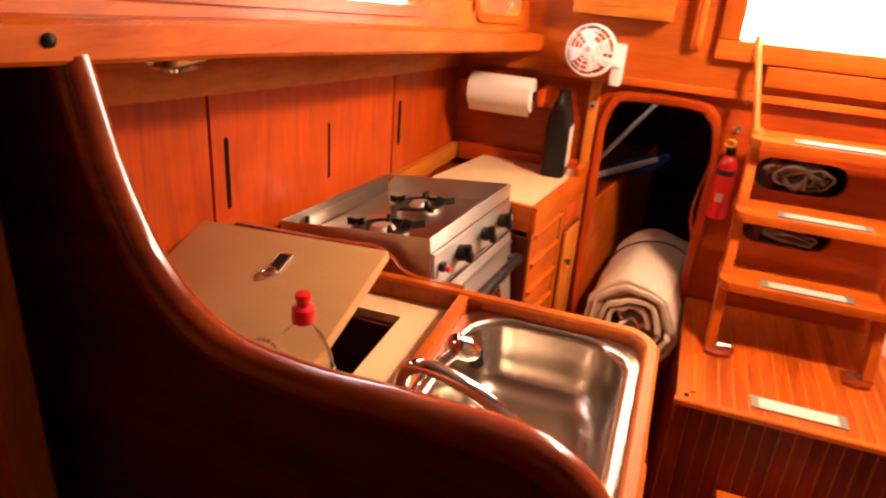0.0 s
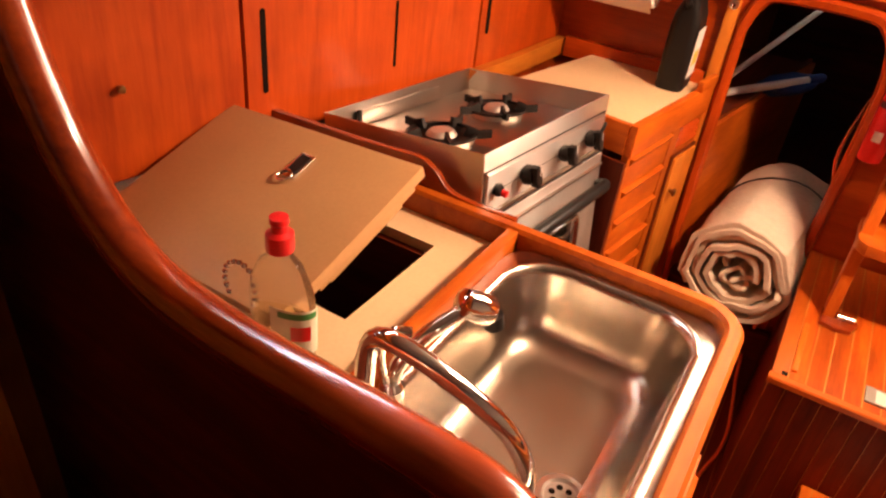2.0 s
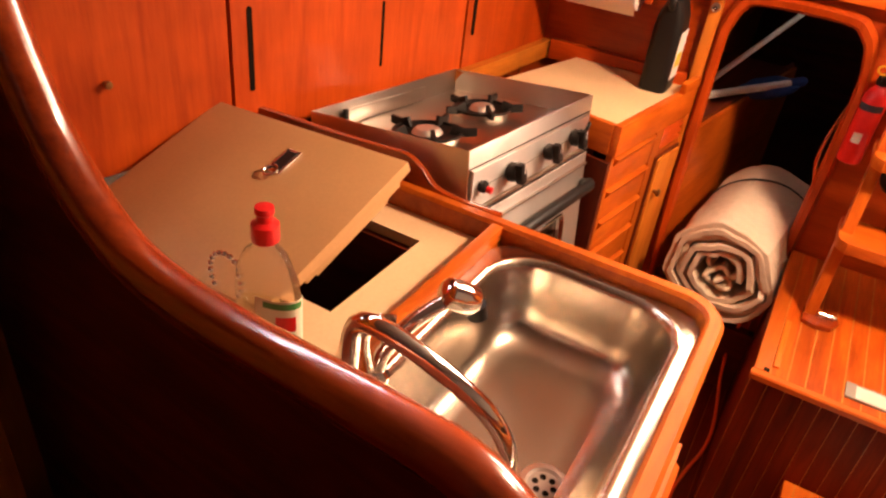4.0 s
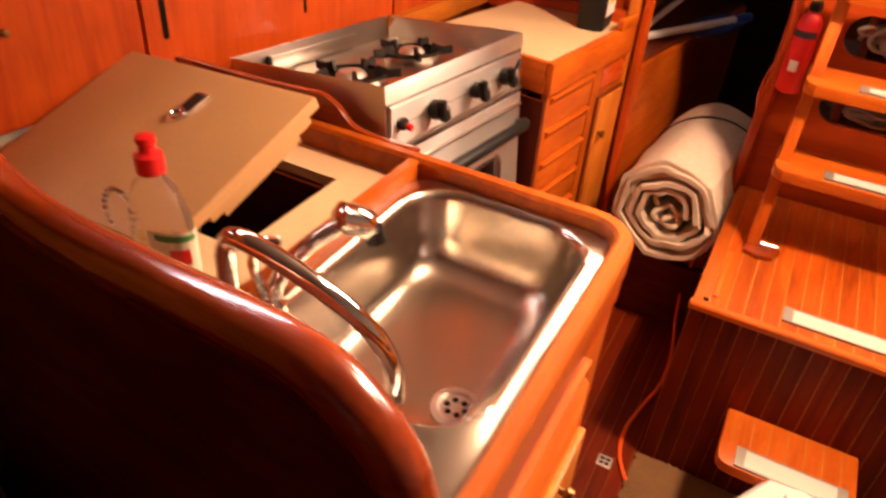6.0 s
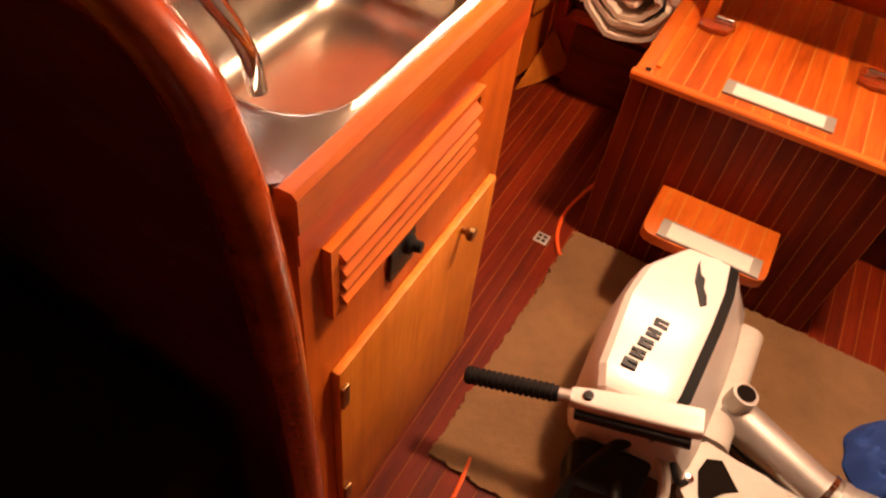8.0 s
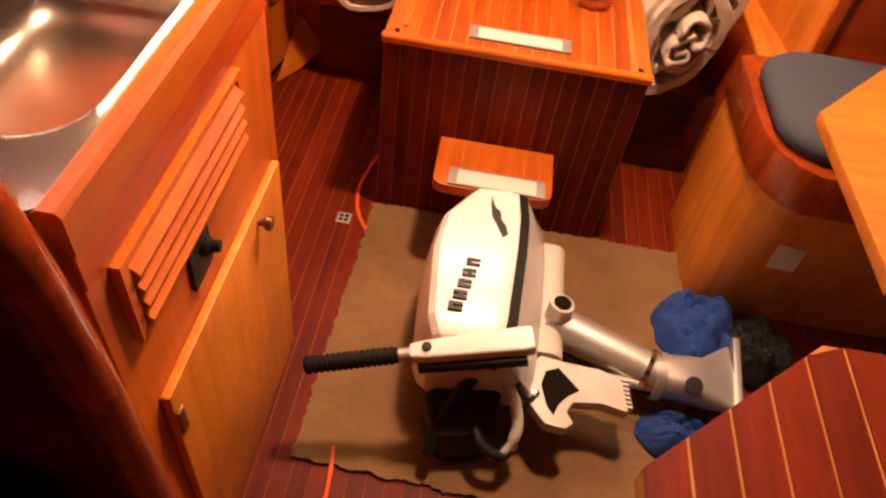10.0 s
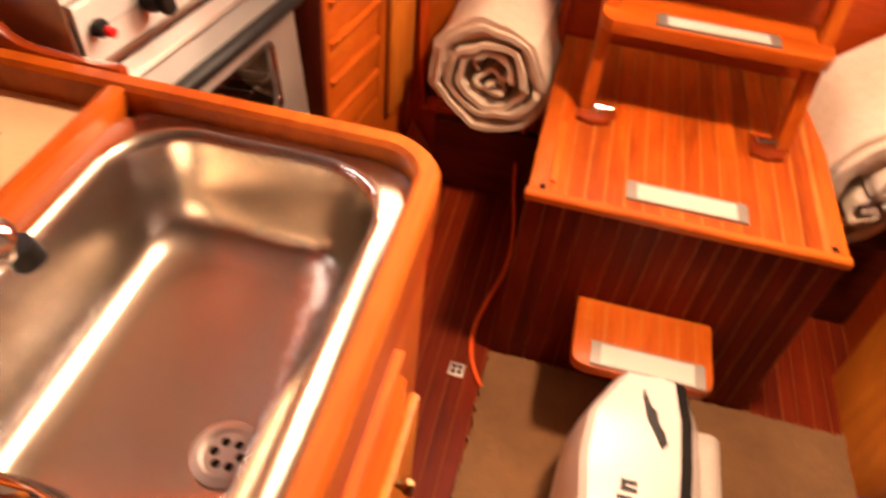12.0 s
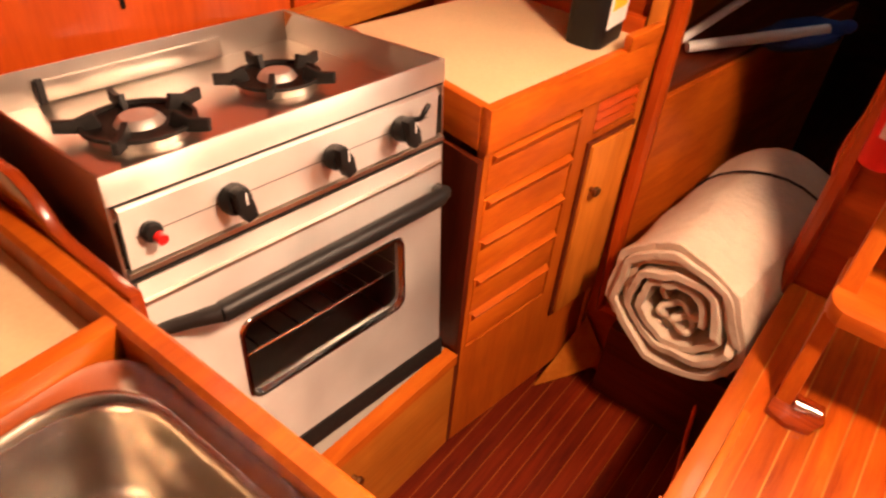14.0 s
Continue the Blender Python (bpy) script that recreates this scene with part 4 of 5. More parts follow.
for k in range(10):
    a = 2 * math.pi * k / 10
    tube(cage, [(r * math.cos(a), r * math.sin(a), z) for r, z in ((0.066, 0.0), (0.064, 0.014), (0.052, 0.024), (0.036, 0.030), (0.016, 0.031))], 0.0016, 5)
part("cage", turned(cage, FM), "white", fan)
part("hub", turned(lathe(B(), [(0.018, 0.026), (0.019, 0.033), (0.012, 0.036), (0.0, 0.0365)], (0, 0, 0)), FM), "white", fan)
part("badge", turned(lathe(B(), [(0.008, 0.0366), (0.0, 0.0372)], (0, 0, 0)), FM), "grey", fan)
for k in range(4):
    a = math.pi / 2 * k + 0.3
    bl_ = rings(B(), [[(0.014, -0.006, 0.008), (0.014, 0.006, 0.014), (0.014, 0.0065, 0.0125), (0.014, -0.0055, 0.0065)], [(0.054, -0.02, 0.004), (0.05, 0.02, 0.018), (0.05, 0.0205, 0.0165), (0.054, -0.0195, 0.0025)]])
    part("blade", turned(bl_, FM @ pose(0, 0, 0, 0, 0, math.degrees(a))), "white", fan)
part("motor", turned(lathe(B(), [(0.012, 0.006), (0.024, 0.0), (0.024, -0.03), (0.016, -0.04), (0.0, -0.041)], (0, 0, 0)), FM), "white", fan)
part("arm", tube(B(), smooth_path([(0.16, 2.215, 1.22), (0.205, 2.21, 1.215), (0.222, 2.225, 1.21), (0.225, 2.275, 1.21)]), 0.013, 12), "white", fan)
part("clamp", box(B(), (0.205, 2.215, 1.15), (0.238, AFT - 0.0225, 1.265), 0.008), "white", fan, "white mounting clamp")

# bulkhead bits
solid("instrument_box", box(B(), (0.075, AFT - 0.09, 1.342), (0.35, AFT - 0.023, 1.45), 0.004), "pale_wood_x", "pale wooden box on the bulkhead", "box")
grab = thing("grab_rail", (0.42, AFT - 0.05, 1.28), "varnished upright grab handle on the bulkhead", "grab rail")
part("bar", tube(B(), smooth_path([(0.425, AFT - 0.024, 1.275), (0.425, AFT - 0.055, 1.295), (0.425, AFT - 0.06, 1.36), (0.425, AFT - 0.06, 1.62), (0.425, AFT - 0.024, 1.66)]), 0.011, 12), "teak_z", grab)
for k, (x, z) in enumerate(((0.165, 1.075), (0.585, 1.06), (0.592, 1.145))):
    bolt = thing("hook_bolt", (x, AFT - 0.02, z), "small steel turn button on the bulkhead", "fastener", "hatch fasteners")
    part("washer", lathe(B(), [(0.012, 0), (0.012, 0.003), (0.0, 0.004)], (x, AFT - 0.019 if k == 0 else AFT - 0.0005, z), (0, -1, 0), 16), "steel", bolt)
    part("pin", lathe(B(), [(0.005, 0), (0.006, 0.012), (0.0, 0.014)], (x, AFT - 0.022 if k == 0 else AFT - 0.004, z), (0, -1, 0), 12), "chrome", bolt)

# fire extinguisher
ext = thing("fire_extinguisher", (0.580, 2.265, 0.79), "small red fire extinguisher on the bulkhead", "extinguisher")
part("cylinder", lathe(B(), [(0.020, 0), (0.027, 0.004), (0.028, 0.012), (0.028, 0.165), (0.022, 0.182), (0.013, 0.19), (0.012, 0.196)], (0.580, 2.266, 0.795)), "red", ext)
part("valve", lathe(B(), [(0.014, 0), (0.016, 0.008), (0.012, 0.022), (0.0, 0.024)], (0.580, 2.266, 0.991)), "black", ext)
part("lever", box(B(), (0.573, 2.225, 1.008), (0.587, 2.28, 1.016), 0.002), "black", ext)
part("pull_ring", tube(B(), [(0.573 + 0.014 * math.cos(a), 2.25, 1.028 + 0.010 * math.sin(a)) for a in [2 * math.pi * k / 18 for k in range(19)]], 0.0025, 6, False), "yellow", ext, "yellow pull ring")
el = part("label", rings(B(), [[(0.580 + 0.0284 * math.cos(a), 2.266 + 0.0284 * math.sin(a), z) for a in [radians(-160 + 14 * k) for k in range(10)]] for z in (0.932, 0.948)], False, False, False), "navy", ext, "dark blue label band")
part("print", rings(B(), [[(0.580 + 0.0284 * math.cos(a), 2.266 + 0.0284 * math.sin(a), z) for a in [radians(-120 + 14 * k) for k in range(4)]] for z in (0.852, 0.878)], False, False, False), "label", ext, "pale printed panel", 0)
part("bracket", box(B(), (0.563, 2.29, 0.83), (0.598, AFT - 0.0005, 0.95), 0.002), "steel_z", ext)

# stowed in the quarter berth
for name, a, b, r in (("boat_hook", (0.13, 2.52, 0.765), (0.36, 2.95, 1.02), 0.009), ("boat_hook", (0.15, 2.56, 0.757), (0.37, 2.78, 0.80), 0.012)):
    o = thing(name, a, "pale pole stowed in the quarter berth", "pole", "stowed poles")
    part("shaft", tube(B(), [a, b], r, 12), "white", o)
    part("tip", lathe(B(), [(r * 1.2, 0), (r * 1.3, 0.05), (r * 0.8, 0.06)], b, Vector(b) - Vector(a), 12), "blue", o, "blue end fitting")
bag = B()
bmesh.ops.create_icosphere(bag, subdivisions=4, radius=1.0)
for v in bag.verts:
    v.co *= 1 + 0.16 * noise.noise(v.co * 2.3) + 0.05 * noise.noise(v.co * 7)
    v.co = Vector((v.co.x * 0.085, v.co.y * 0.10, v.co.z * 0.028))
solid("blue_bag", turned(bag, pose(0.315, 2.80, 0.765, 8, -14, -30)), "blue", "blue cloth bag stowed above the berth", "bag")
shelf = thing("berth_shelf", (0.15, 2.7, 0.722), "wooden shelf along the quarter berth, darkened for shade", "shelf")
# Shelf and lip take the dark wood for the tunnel's shade.
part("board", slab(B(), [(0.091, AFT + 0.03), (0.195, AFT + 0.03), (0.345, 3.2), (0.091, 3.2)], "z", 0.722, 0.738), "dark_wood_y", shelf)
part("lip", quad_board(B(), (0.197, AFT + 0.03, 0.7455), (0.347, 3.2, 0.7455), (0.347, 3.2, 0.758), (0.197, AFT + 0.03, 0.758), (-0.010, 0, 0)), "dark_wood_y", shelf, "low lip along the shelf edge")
solid("wall_berth", quad_board(B(), (0.208, AFT + 0.03, 0.256), (0.36, 3.2, 0.256), (0.36, 3.2, 0.745), (0.208, AFT + 0.03, 0.745), (-0.012, 0, 0)), "teak_y", "plain plywood side of the quarter berth locker", "wall", kind="structure")

# rope coils behind the ladder
def tangle(cx, cz, n, seed, high):
    """Loose bights of rope pushed into a slot."""
    rnd = random.Random(seed)
    t = thing("rope_coil", (cx, 2.36, cz - 0.05), "tangled grey rope stuffed in a slot behind the ladder", "rope", "rope coils")
    for k in range(n):
        mx, mz = cx + rnd.uniform(-0.045, 0.045), cz + rnd.uniform(-0.3, 0.3) * high
        rx, rz, tip, y = rnd.uniform(0.03, 0.075), high * rnd.uniform(0.45, 1.0), rnd.uniform(-0.5, 0.5), 2.310 + 0.05 * rnd.random()
        pts = []
        for i in range(10):
            a = tip * 3 + 2 * math.pi * i / 9 * rnd.uniform(0.9, 1.04)
            px, pz = rx * math.cos(a) * rnd.uniform(0.75, 1.2), rz * math.sin(a) * rnd.uniform(0.6, 1.15)
            x = min(max(mx + px + 0.4 * tip * pz, cx - 0.118), cx + 0.118)
            pts.append((x, y + rnd.uniform(-0.008, 0.008), min(max(mz + pz + 0.15 * tip * px, cz - high), cz + high)))
        part("strand", tube(B(), smooth_path(pts, 4), rnd.choice((0.0042, 0.0052, 0.0036)), 7), "rope", t)


tangle(0.785, 0.940, 16, 3, 0.040)
tangle(0.79, 0.752, 8, 8, 0.018)
# Rope shelves are coloured dark for the shade behind the slots.
solid("rope_shelf", box(B(), (0.64, AFT + 0.021, 0.87), (0.94, 2.45, 0.895)), "dark_wood_x", "shelf inside the rope slot, darkened for shade", "shelf")
solid("rope_shelf", box(B(), (0.64, AFT + 0.021, 0.70), (0.94, 2.45, 0.725)), "dark_wood_x", "shelf inside the rope slot, darkened for shade", "shelf")

# ---- companionway step box ----
PX0, PX1, PY, PZ = 0.55, 1.127, 1.70, 0.50
plat = thing("step_box", ((PX0 + PX1) / 2, 2.0, 0.0), "teak and holly striped box step under the ladder", "step")
part("core", box(B(), (PX0 + 0.0008, PY + 0.0008, 0.0), (PX1 - 0.0008, AFT - 0.002, PZ - 0.0008)), "holly", plat, "pale holly lines between the planks")
part("nosing", slab(B(), [(PY - 0.005, PZ - 0.016), (PY + 0.014, PZ - 0.016), (PY + 0.014, PZ), (PY - 0.002, PZ), (PY - 0.005, PZ - 0.004)], "x", PX0 - 0.004, PX1 + 0.004), "teak_x", plat, "teak front nosing")
for x in (PX0, PX1 - 0.032):
    part("side_edge", box(B(), (x, PY + 0.0145, PZ - 0.0044), (x + 0.032, AFT - 0.0022, PZ + 0.0006), 0.0008), "teak_y", plat)
part("hatch_strip", box(B(), (PX0 + 0.034, PY + 0.040, PZ - 0.001), (PX0 + 0.047, PY + 0.235, PZ + 0.006), 0.003), "teak_y", plat, "rounded teak strip")
for x in (PX0 + 0.025, PX1 - 0.023):
    part("plug", box(B(), (x - 0.006, PY + 0.016, PZ - 0.002), (x + 0.006, PY + 0.030, PZ + 0.0015), 0.001), "shadow_gap", plat, "small dark plug")


def tread(parent, x0, x1, y0, y1, z):
    fr_ = part("tread_frame", sheet_with_holes(B(), rect(x0, x1, y0, y1), [rect(x0 + 0.020, x1 - 0.020, y0 + 0.004, y1 - 0.004)], "z", z, z + 0.005), "tread_metal", parent, "grey metal tread frame")
    part("grip", box(B(), (x0 + 0.020, y0 + 0.004, z), (x1 - 0.020, y1 - 0.004, z + 0.0040)), "grip_strip", fr_, "pale gritty grip strip")


tread(plat, 0.728, 0.952, 1.738, 1.790, PZ + 0.0003)
low = thing("low_step", (0.835, 1.62, 0.22), "small teak and holly step fixed to the box", "step")
part("board", slab(B(), [(0.970, PY - 0.002), (0.700, PY - 0.002)] + [(x, y) for x, y in ((0.700, 1.56), (0.704, 1.542), (0.716, 1.532), (0.735, 1.529), (0.935, 1.529), (0.954, 1.532), (0.966, 1.542), (0.970, 1.56))], "z", 0.232, 0.258, 0.003), "teak_y", low)
for k in range(7):
    part("holly_line", box(B(), (0.722 + 0.0359 * k, 1.592, 0.2581), (0.7245 + 0.0359 * k, PY - 0.003, 0.2586)), "holly", low)
for x in (0.74, 0.93):
    part("bracket", slab(B(), [(PY - 0.003, 0.13), (PY - 0.003, 0.231), (1.57, 0.231)], "x", x - 0.01, x + 0.01), "sole_z", low)
tread(low, 0.735, 0.953, 1.533, 1.588, 0.2588)

# ---- ladder ----
lad = thing("ladder", (0.83, 2.0, PZ), "varnished teak companionway ladder with metal treads", "ladder")
LX0, LX1 = 0.615, 1.045


def lean(z):
    return 1.982 + (z - 0.5) * 0.26


for x in (LX0, LX1 - 0.026):
    part("stringer", slab(B(), [(lean(0.5), 0.501), (lean(0.5) + 0.055, 0.501), (lean(1.10) + 0.05, 1.10), (lean(1.10), 1.10)], "x", x, x + 0.026, 0.003), "teak_z", lad, "slanting teak side rail")
    part("foot", slab(B(), [(x0_ + (x if x < 0.8 else x - 0.05), y0_) for x0_, y0_ in ((-0.002, 1.955), (0.03, 1.945), (0.065, 1.955), (0.078, 1.985), (0.07, 2.02), (-0.002, 2.02))], "z", 0.501, 0.512, 0.002), "cap_wood", lad, "dark shaped foot block")
    part("clip", lathe(B(), [(0.006, 0), (0.0085, 0.002), (0.0085, 0.018), (0.0065, 0.020), (0.0065, 0.040), (0.004, 0.042)], ((x + 0.027 if x < 0.8 else x - 0.043), 1.985, 0.5205), (1, 0.12, 0), 14), "chrome", lad, "bright metal barrel bolt")
for a_, b_ in (((0.622, 2.15, 1.089), (0.578, 2.262, 1.325)), ((1.038, 2.15, 1.089), (1.082, 2.262, 1.325))):
    part("top_rail", tube(B(), [a_, b_], 0.0095, 12), "pale_wood_z", lad, "slim pale upper rail")
for z in (0.715, 0.90, 1.088):
    y = lean(z) - 0.053
    st = part("step", slab(B(), [(LX1 + 0.004, y + 0.14), (LX0 - 0.004, y + 0.14), (LX0 - 0.004, y + 0.03), (LX0 + 0.004, y + 0.012), (LX0 + 0.02, y), (LX1 - 0.02, y), (LX1 - 0.004, y + 0.012), (LX1 + 0.004, y + 0.03)], "z", z - 0.028, z, 0.004), "teak_x", lad, "rounded teak step")
    tread(st, 0.715, 0.945, y + 0.008, y + 0.05, z + 0.0003)

# ---- canvas rolls ----
def canvas_roll(name, label, m, length, turns, r0, r1, thick, wob, seed, power, bulge=0.0):
    t = thing(name, m.translation, label, "canvas roll", "rolled canvas")
    rnd = random.Random(int(seed * 7))
    corners = [2 * math.pi * (k + 0.55 * (rnd.random() - 0.5)) / 7 for k in range(7)]
    corners = corners + [corners[0] + 2 * math.pi]
    n = int(turns * 48)
    prof = []
    for i in range(n + 1):
        f = i / n
        a = f * turns * 2 * math.pi
        w = (a + 0.06 * math.sin(2.1 * a + seed) - corners[0]) % (2 * math.pi) + corners[0]
        k = max(j for j in range(7) if corners[j] <= w + 1e-9)
        half, mid = (corners[k + 1] - corners[k]) / 2, (corners[k + 1] + corners[k]) / 2
        flat = math.cos(half) / math.cos(w - mid) / (0.5 + 0.5 * math.cos(half))
        r = r0 + (r1 - r0) * f ** power
        r *= 1 + 0.85 * (flat - 1)
        r *= 1 + wob * (1.25 - f) * noise.noise(Vector((math.cos(a) * 1.3, math.sin(a) * 1.3, seed + f * turns * 0.5)))
        prof.append((a, r, 0.016 * noise.noise(Vector((a * 0.45, seed, 0))) + 0.010 * math.sin(seed + int(a / 6.28) * 2.4)))
    ks = [0.0, 0.006, 0.05, 0.12, 0.2, 0.3, 0.4, 0.5, 0.6, 0.7, 0.8, 0.9, 1.0]
    loops = []
    for a, r, push in prof:
        loop = []
        for side in (0, 1):
            for k in (ks if side == 0 else ks[::-1]):
                rr = r + (thick if side == 0 else 0.0) - (0.002 if k == 0 else 0)
                rr *= 1 + 0.05 * noise.noise(Vector((math.cos(a) * 2, math.sin(a) * 2, seed + k * 4)))
                rr += 0.0045 * abs(noise.noise(Vector((math.cos(a + 0.5 * k) * 6, math.sin(a + 0.5 * k) * 6, seed + k * 2.2))))
                loop.append(m @ Vector((rr * math.cos(a), length * k + push * (1 - k), rr * math.sin(a))))
        loops.append(loop)
    part("cloth", rings(B(), loops), "canvas", t, smooth=32)
    s = r0 / 0.043
    bend = smooth_path([(-0.028, 0.005, 0), (-0.034, 0.028, 0), (-0.008, 0.044, 0), (0.026, 0.036, 0), (0.038, 0.012, 0), (0.022, -0.002, 0), (0.004, 0.014, 0), (-0.012, 0.0, 0),
                        (-0.030, -0.016, 0), (-0.022, -0.040, 0), (0.006, -0.044, 0), (0.030, -0.026, 0), (0.014, -0.016, 0), (-0.006, -0.026, 0)], 5)
    loops = []
    for i, p in enumerate(bend):
        way = (bend[min(i + 1, len(bend) - 1)] - bend[max(i - 1, 0)]).normalized()
        nrm = Vector((-way.y, way.x, 0)) * 0.0055
        push = 0.02 - bulge + 0.02 * noise.noise(Vector((i * 0.16, seed, 3)))
        loops.append([m @ Vector(((p.x + c * nrm.x) * s, y, (p.y + c * nrm.y) * s)) for c, y in ((-1, 0.2), (-1, push), (-0.5, push - 0.003), (0.5, push - 0.003), (1, push), (1, 0.2))])
    part("inner_fold", rings(B(), loops), "canvas", t, smooth=40)
    return t


ROLL_AT = pose(0.402, 2.135, 0.438, 2, 0, -6)
roll = canvas_roll("canvas_roll", "rolled beige canvas poking out of the quarter berth", ROLL_AT, 0.46, 4.6, 0.050, 0.141, 0.0135, 0.16, 3.0, 0.7)
for k, yy in enumerate((0.33,)):
    RMx = ROLL_AT
    part("lashing", turned(tube(B(), [(0.1585 * math.cos(a), yy + 0.02 * math.sin(2 * a), 0.1585 * math.sin(a)) for a in [2 * math.pi * q / 30 for q in range(31)]], 0.003, 6, False), RMx), "iron", roll, "thin dark lashing")
roll2 = canvas_roll("canvas_roll", "loosely rolled beige canvas stuffed beside the box step", pose(1.242, 1.985, 0.455, 3, 18, 8) @ Matrix.Diagonal((0.70, 1, 1.12, 1)), 0.29, 2.7, 0.055, 0.146, 0.030, 0.75, 9.0, 0.7, 0.05)
solid("berth_sill", box(B(), (0.262, AFT - 0.06, 0.0), (0.548, AFT - 0.026, 0.22), 0.006), "dark_wood_x", "dark wooden sill under the rolled canvas", "sill", kind="structure")
solid("locker_sill", box(B(), (1.137, 2.04, 0.0), (1.404, AFT - 0.003, 0.262), 0.006), "dark_wood_x", "dark wooden sill under the loose canvas", "sill", kind="structure")

# ---- starboard seat ----
seat = thing("quarter_seat", (1.65, 1.5, 0.0), "varnished plywood seat base with rounded edge", "seat")
low_out = [(1.352, 1.86), (1.350, 1.62), (1.354, 1.585), (1.368, 1.555), (1.395, 1.538), (1.44, 1.532), (2.09, 1.53), (2.09, 1.878), (1.40, 1.878), (1.37, 1.874)]
top_out = [(1.343, 1.86), (1.343, 1.61), (1.352, 1.555), (1.371, 1.51), (1.397, 1.48), (1.435, 1.458), (2.09, 1.44), (2.09, 1.878), (1.40, 1.878), (1.36, 1.874)]
part("body", rings(B(), [[(x, y, 0.0) for x, y in low_out], [(x * 0.5 + u * 0.5, y * 0.5 + v * 0.5, 0.22) for (x, y), (u, v) in zip(low_out, top_out)], [(x + 0.008, y + 0.006 * (y < 1.6), 0.399) for x, y in top_out]]), "pale_wood_z", seat, smooth=50)
part("rim", slab(B(), top_out, "z", 0.400, 0.500, 0.006), "cap_upright", seat, "deep mahogany rim with a bright worn edge")
part("patch", box(B(), (1.455, 1.482, 0.22), (1.515, 1.487, 0.29)), "label", seat, "pale paper patch")
cush = B()
rings(cush, [[(x, y, z) for x, y in rounded(0.72 - 2 * k, 0.36 - 2 * k, 0.10, 7, 1.72, 1.665)] for k, z in ((0.012, 0.501), (0.0, 0.513), (0.0, 0.532), (0.012, 0.547), (0.05, 0.554))])
solid("seat_cushion", cush, "navy", "dark navy cushion on the quarter seat", "cushion", smooth=60)
solid("panel_low", quad_board(B(), (1.405, 1.885, 0.0), (1.405, AFT - 0.003, 0.0), (1.405, AFT - 0.003, 0.452), (1.405, 1.885, 0.452), (0.02, 0, 0)), "mahogany_y", "red mahogany panel under the ledge behind the seat", "panel", kind="structure")
solid("ledge", box(B(), (1.405, 1.885, 0.456), (2.09, AFT - 0.003, 0.470), 0.002), "pale_wood_y", "golden wooden ledge behind the seat", "shelf", kind="structure")
# Lit side of the box behind the seat: its light is in the pale colour.
solid("seat_back", quad_board(B(), (1.49, 1.89, 0.471), (1.44, AFT - 0.003, 0.471), (1.44, AFT - 0.003, 1.1), (1.49, 1.89, 1.1), (0.02, 0, 0)), "pale_wood_z", "box side behind the seat, golden as lit", "panel", kind="structure")
solid("corner_post", box(B(), (1.488, 1.868, 0.501), (1.518, 1.8885, 1.1), 0.004), "teak_z", "varnished corner post behind the seat", "post", kind="structure")
# Same box's front, its shade put into the redder, darker wood.
solid("panel_front", box(B(), (1.519, 1.88, 0.501), (2.09, 1.8885, 1.1)), "mahogany_x", "box front facing the seat, redder as shaded", "panel", kind="structure")
chart = thing("chart_table", (1.7, 1.3, 0.67), "golden plywood chart table with a cut corner", "table")
chart_out = [(1.318, 1.0), (1.312, 1.365), (1.52, 1.60), (2.095, 1.61), (2.095, 1.0)]
part("top", slab(B(), chart_out, "z", 0.672, 0.694, 0.002), "pale_wood_x", chart)
part("apron", box(B(), (1.42, 1.04, 0.58), (2.095, 1.06, 0.6715), 0.002), "teak_x", chart)
solid("floor_wedge", quad_board(B(), (0.150, 2.150, 0.002), (0.190, 2.285, 0.17), (0.266, 2.285, 0.062), (0.205, 2.23, 0.012), (0, 0.006, -0.003)), "pale_wood_y", "pale wooden fillet where the sole meets the bulkhead", "trim", kind="structure")
solid("floor_wedge", quad_board(B(), (1.405, 2.28, 0.06), (1.44, 2.285, 0.07), (1.448, 2.10, 0.004), (1.435, 2.10, 0.004), (0, 0.004, -0.003)), "pale_wood_y", "pale wooden fillet where the sole meets the side", "trim", kind="structure")

# ---- settee on the saloon side of the partition, its shade coloured in as black ----
sofa = thing("settee", (0.0, 0.48, 0.0), "settee end blackened for the unlit saloon corner", "settee")
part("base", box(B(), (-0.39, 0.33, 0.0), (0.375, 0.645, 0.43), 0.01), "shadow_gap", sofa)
part("cushion", box(B(), (-0.39, 0.31, 0.431), (0.39, 0.648, 0.53), 0.02), "shadow_gap", sofa, "cushion blackened for shade")

# ---- saloon table corner ----
table = thing("saloon_table", (1.3, 0.4, 0.0), "teak and holly striped table with a cut corner", "table")
top = [(0.985, -0.5), (0.985, 0.692), (1.20, 0.88), (1.62, 0.88), (1.62, -0.5)]
part("core", slab(B(), top, "z", 0.672, 0.699), "holly", table)
x = 0.985
while x < 1.6:
    x1 = min(x + 0.044, 1.62)
    ya, yb = min(0.88, 0.692 + (x - 0.985) * 0.875), min(0.88, 0.692 + (x1 - 0.985) * 0.875)
    part("plank", slab(B(), [(x, -0.5), (x1, -0.5), (x1, yb), (x, ya)], "z", 0.6991, 0.701), "sole_y", table)
    x += 0.048
part("leg", tube(B(), [(1.35, 0.2, 0.0), (1.35, 0.2, 0.672)], 0.035, 20), "alloy", table)

# ---- carpet and cable ----
bm = B()
nx, ny = 110, 110
grid = []
cor = [Vector((0.532, 0.965, 0)), Vector((1.30, 0.925, 0)), Vector((1.365, 1.695, 0)), Vector((0.546, 1.692, 0))]
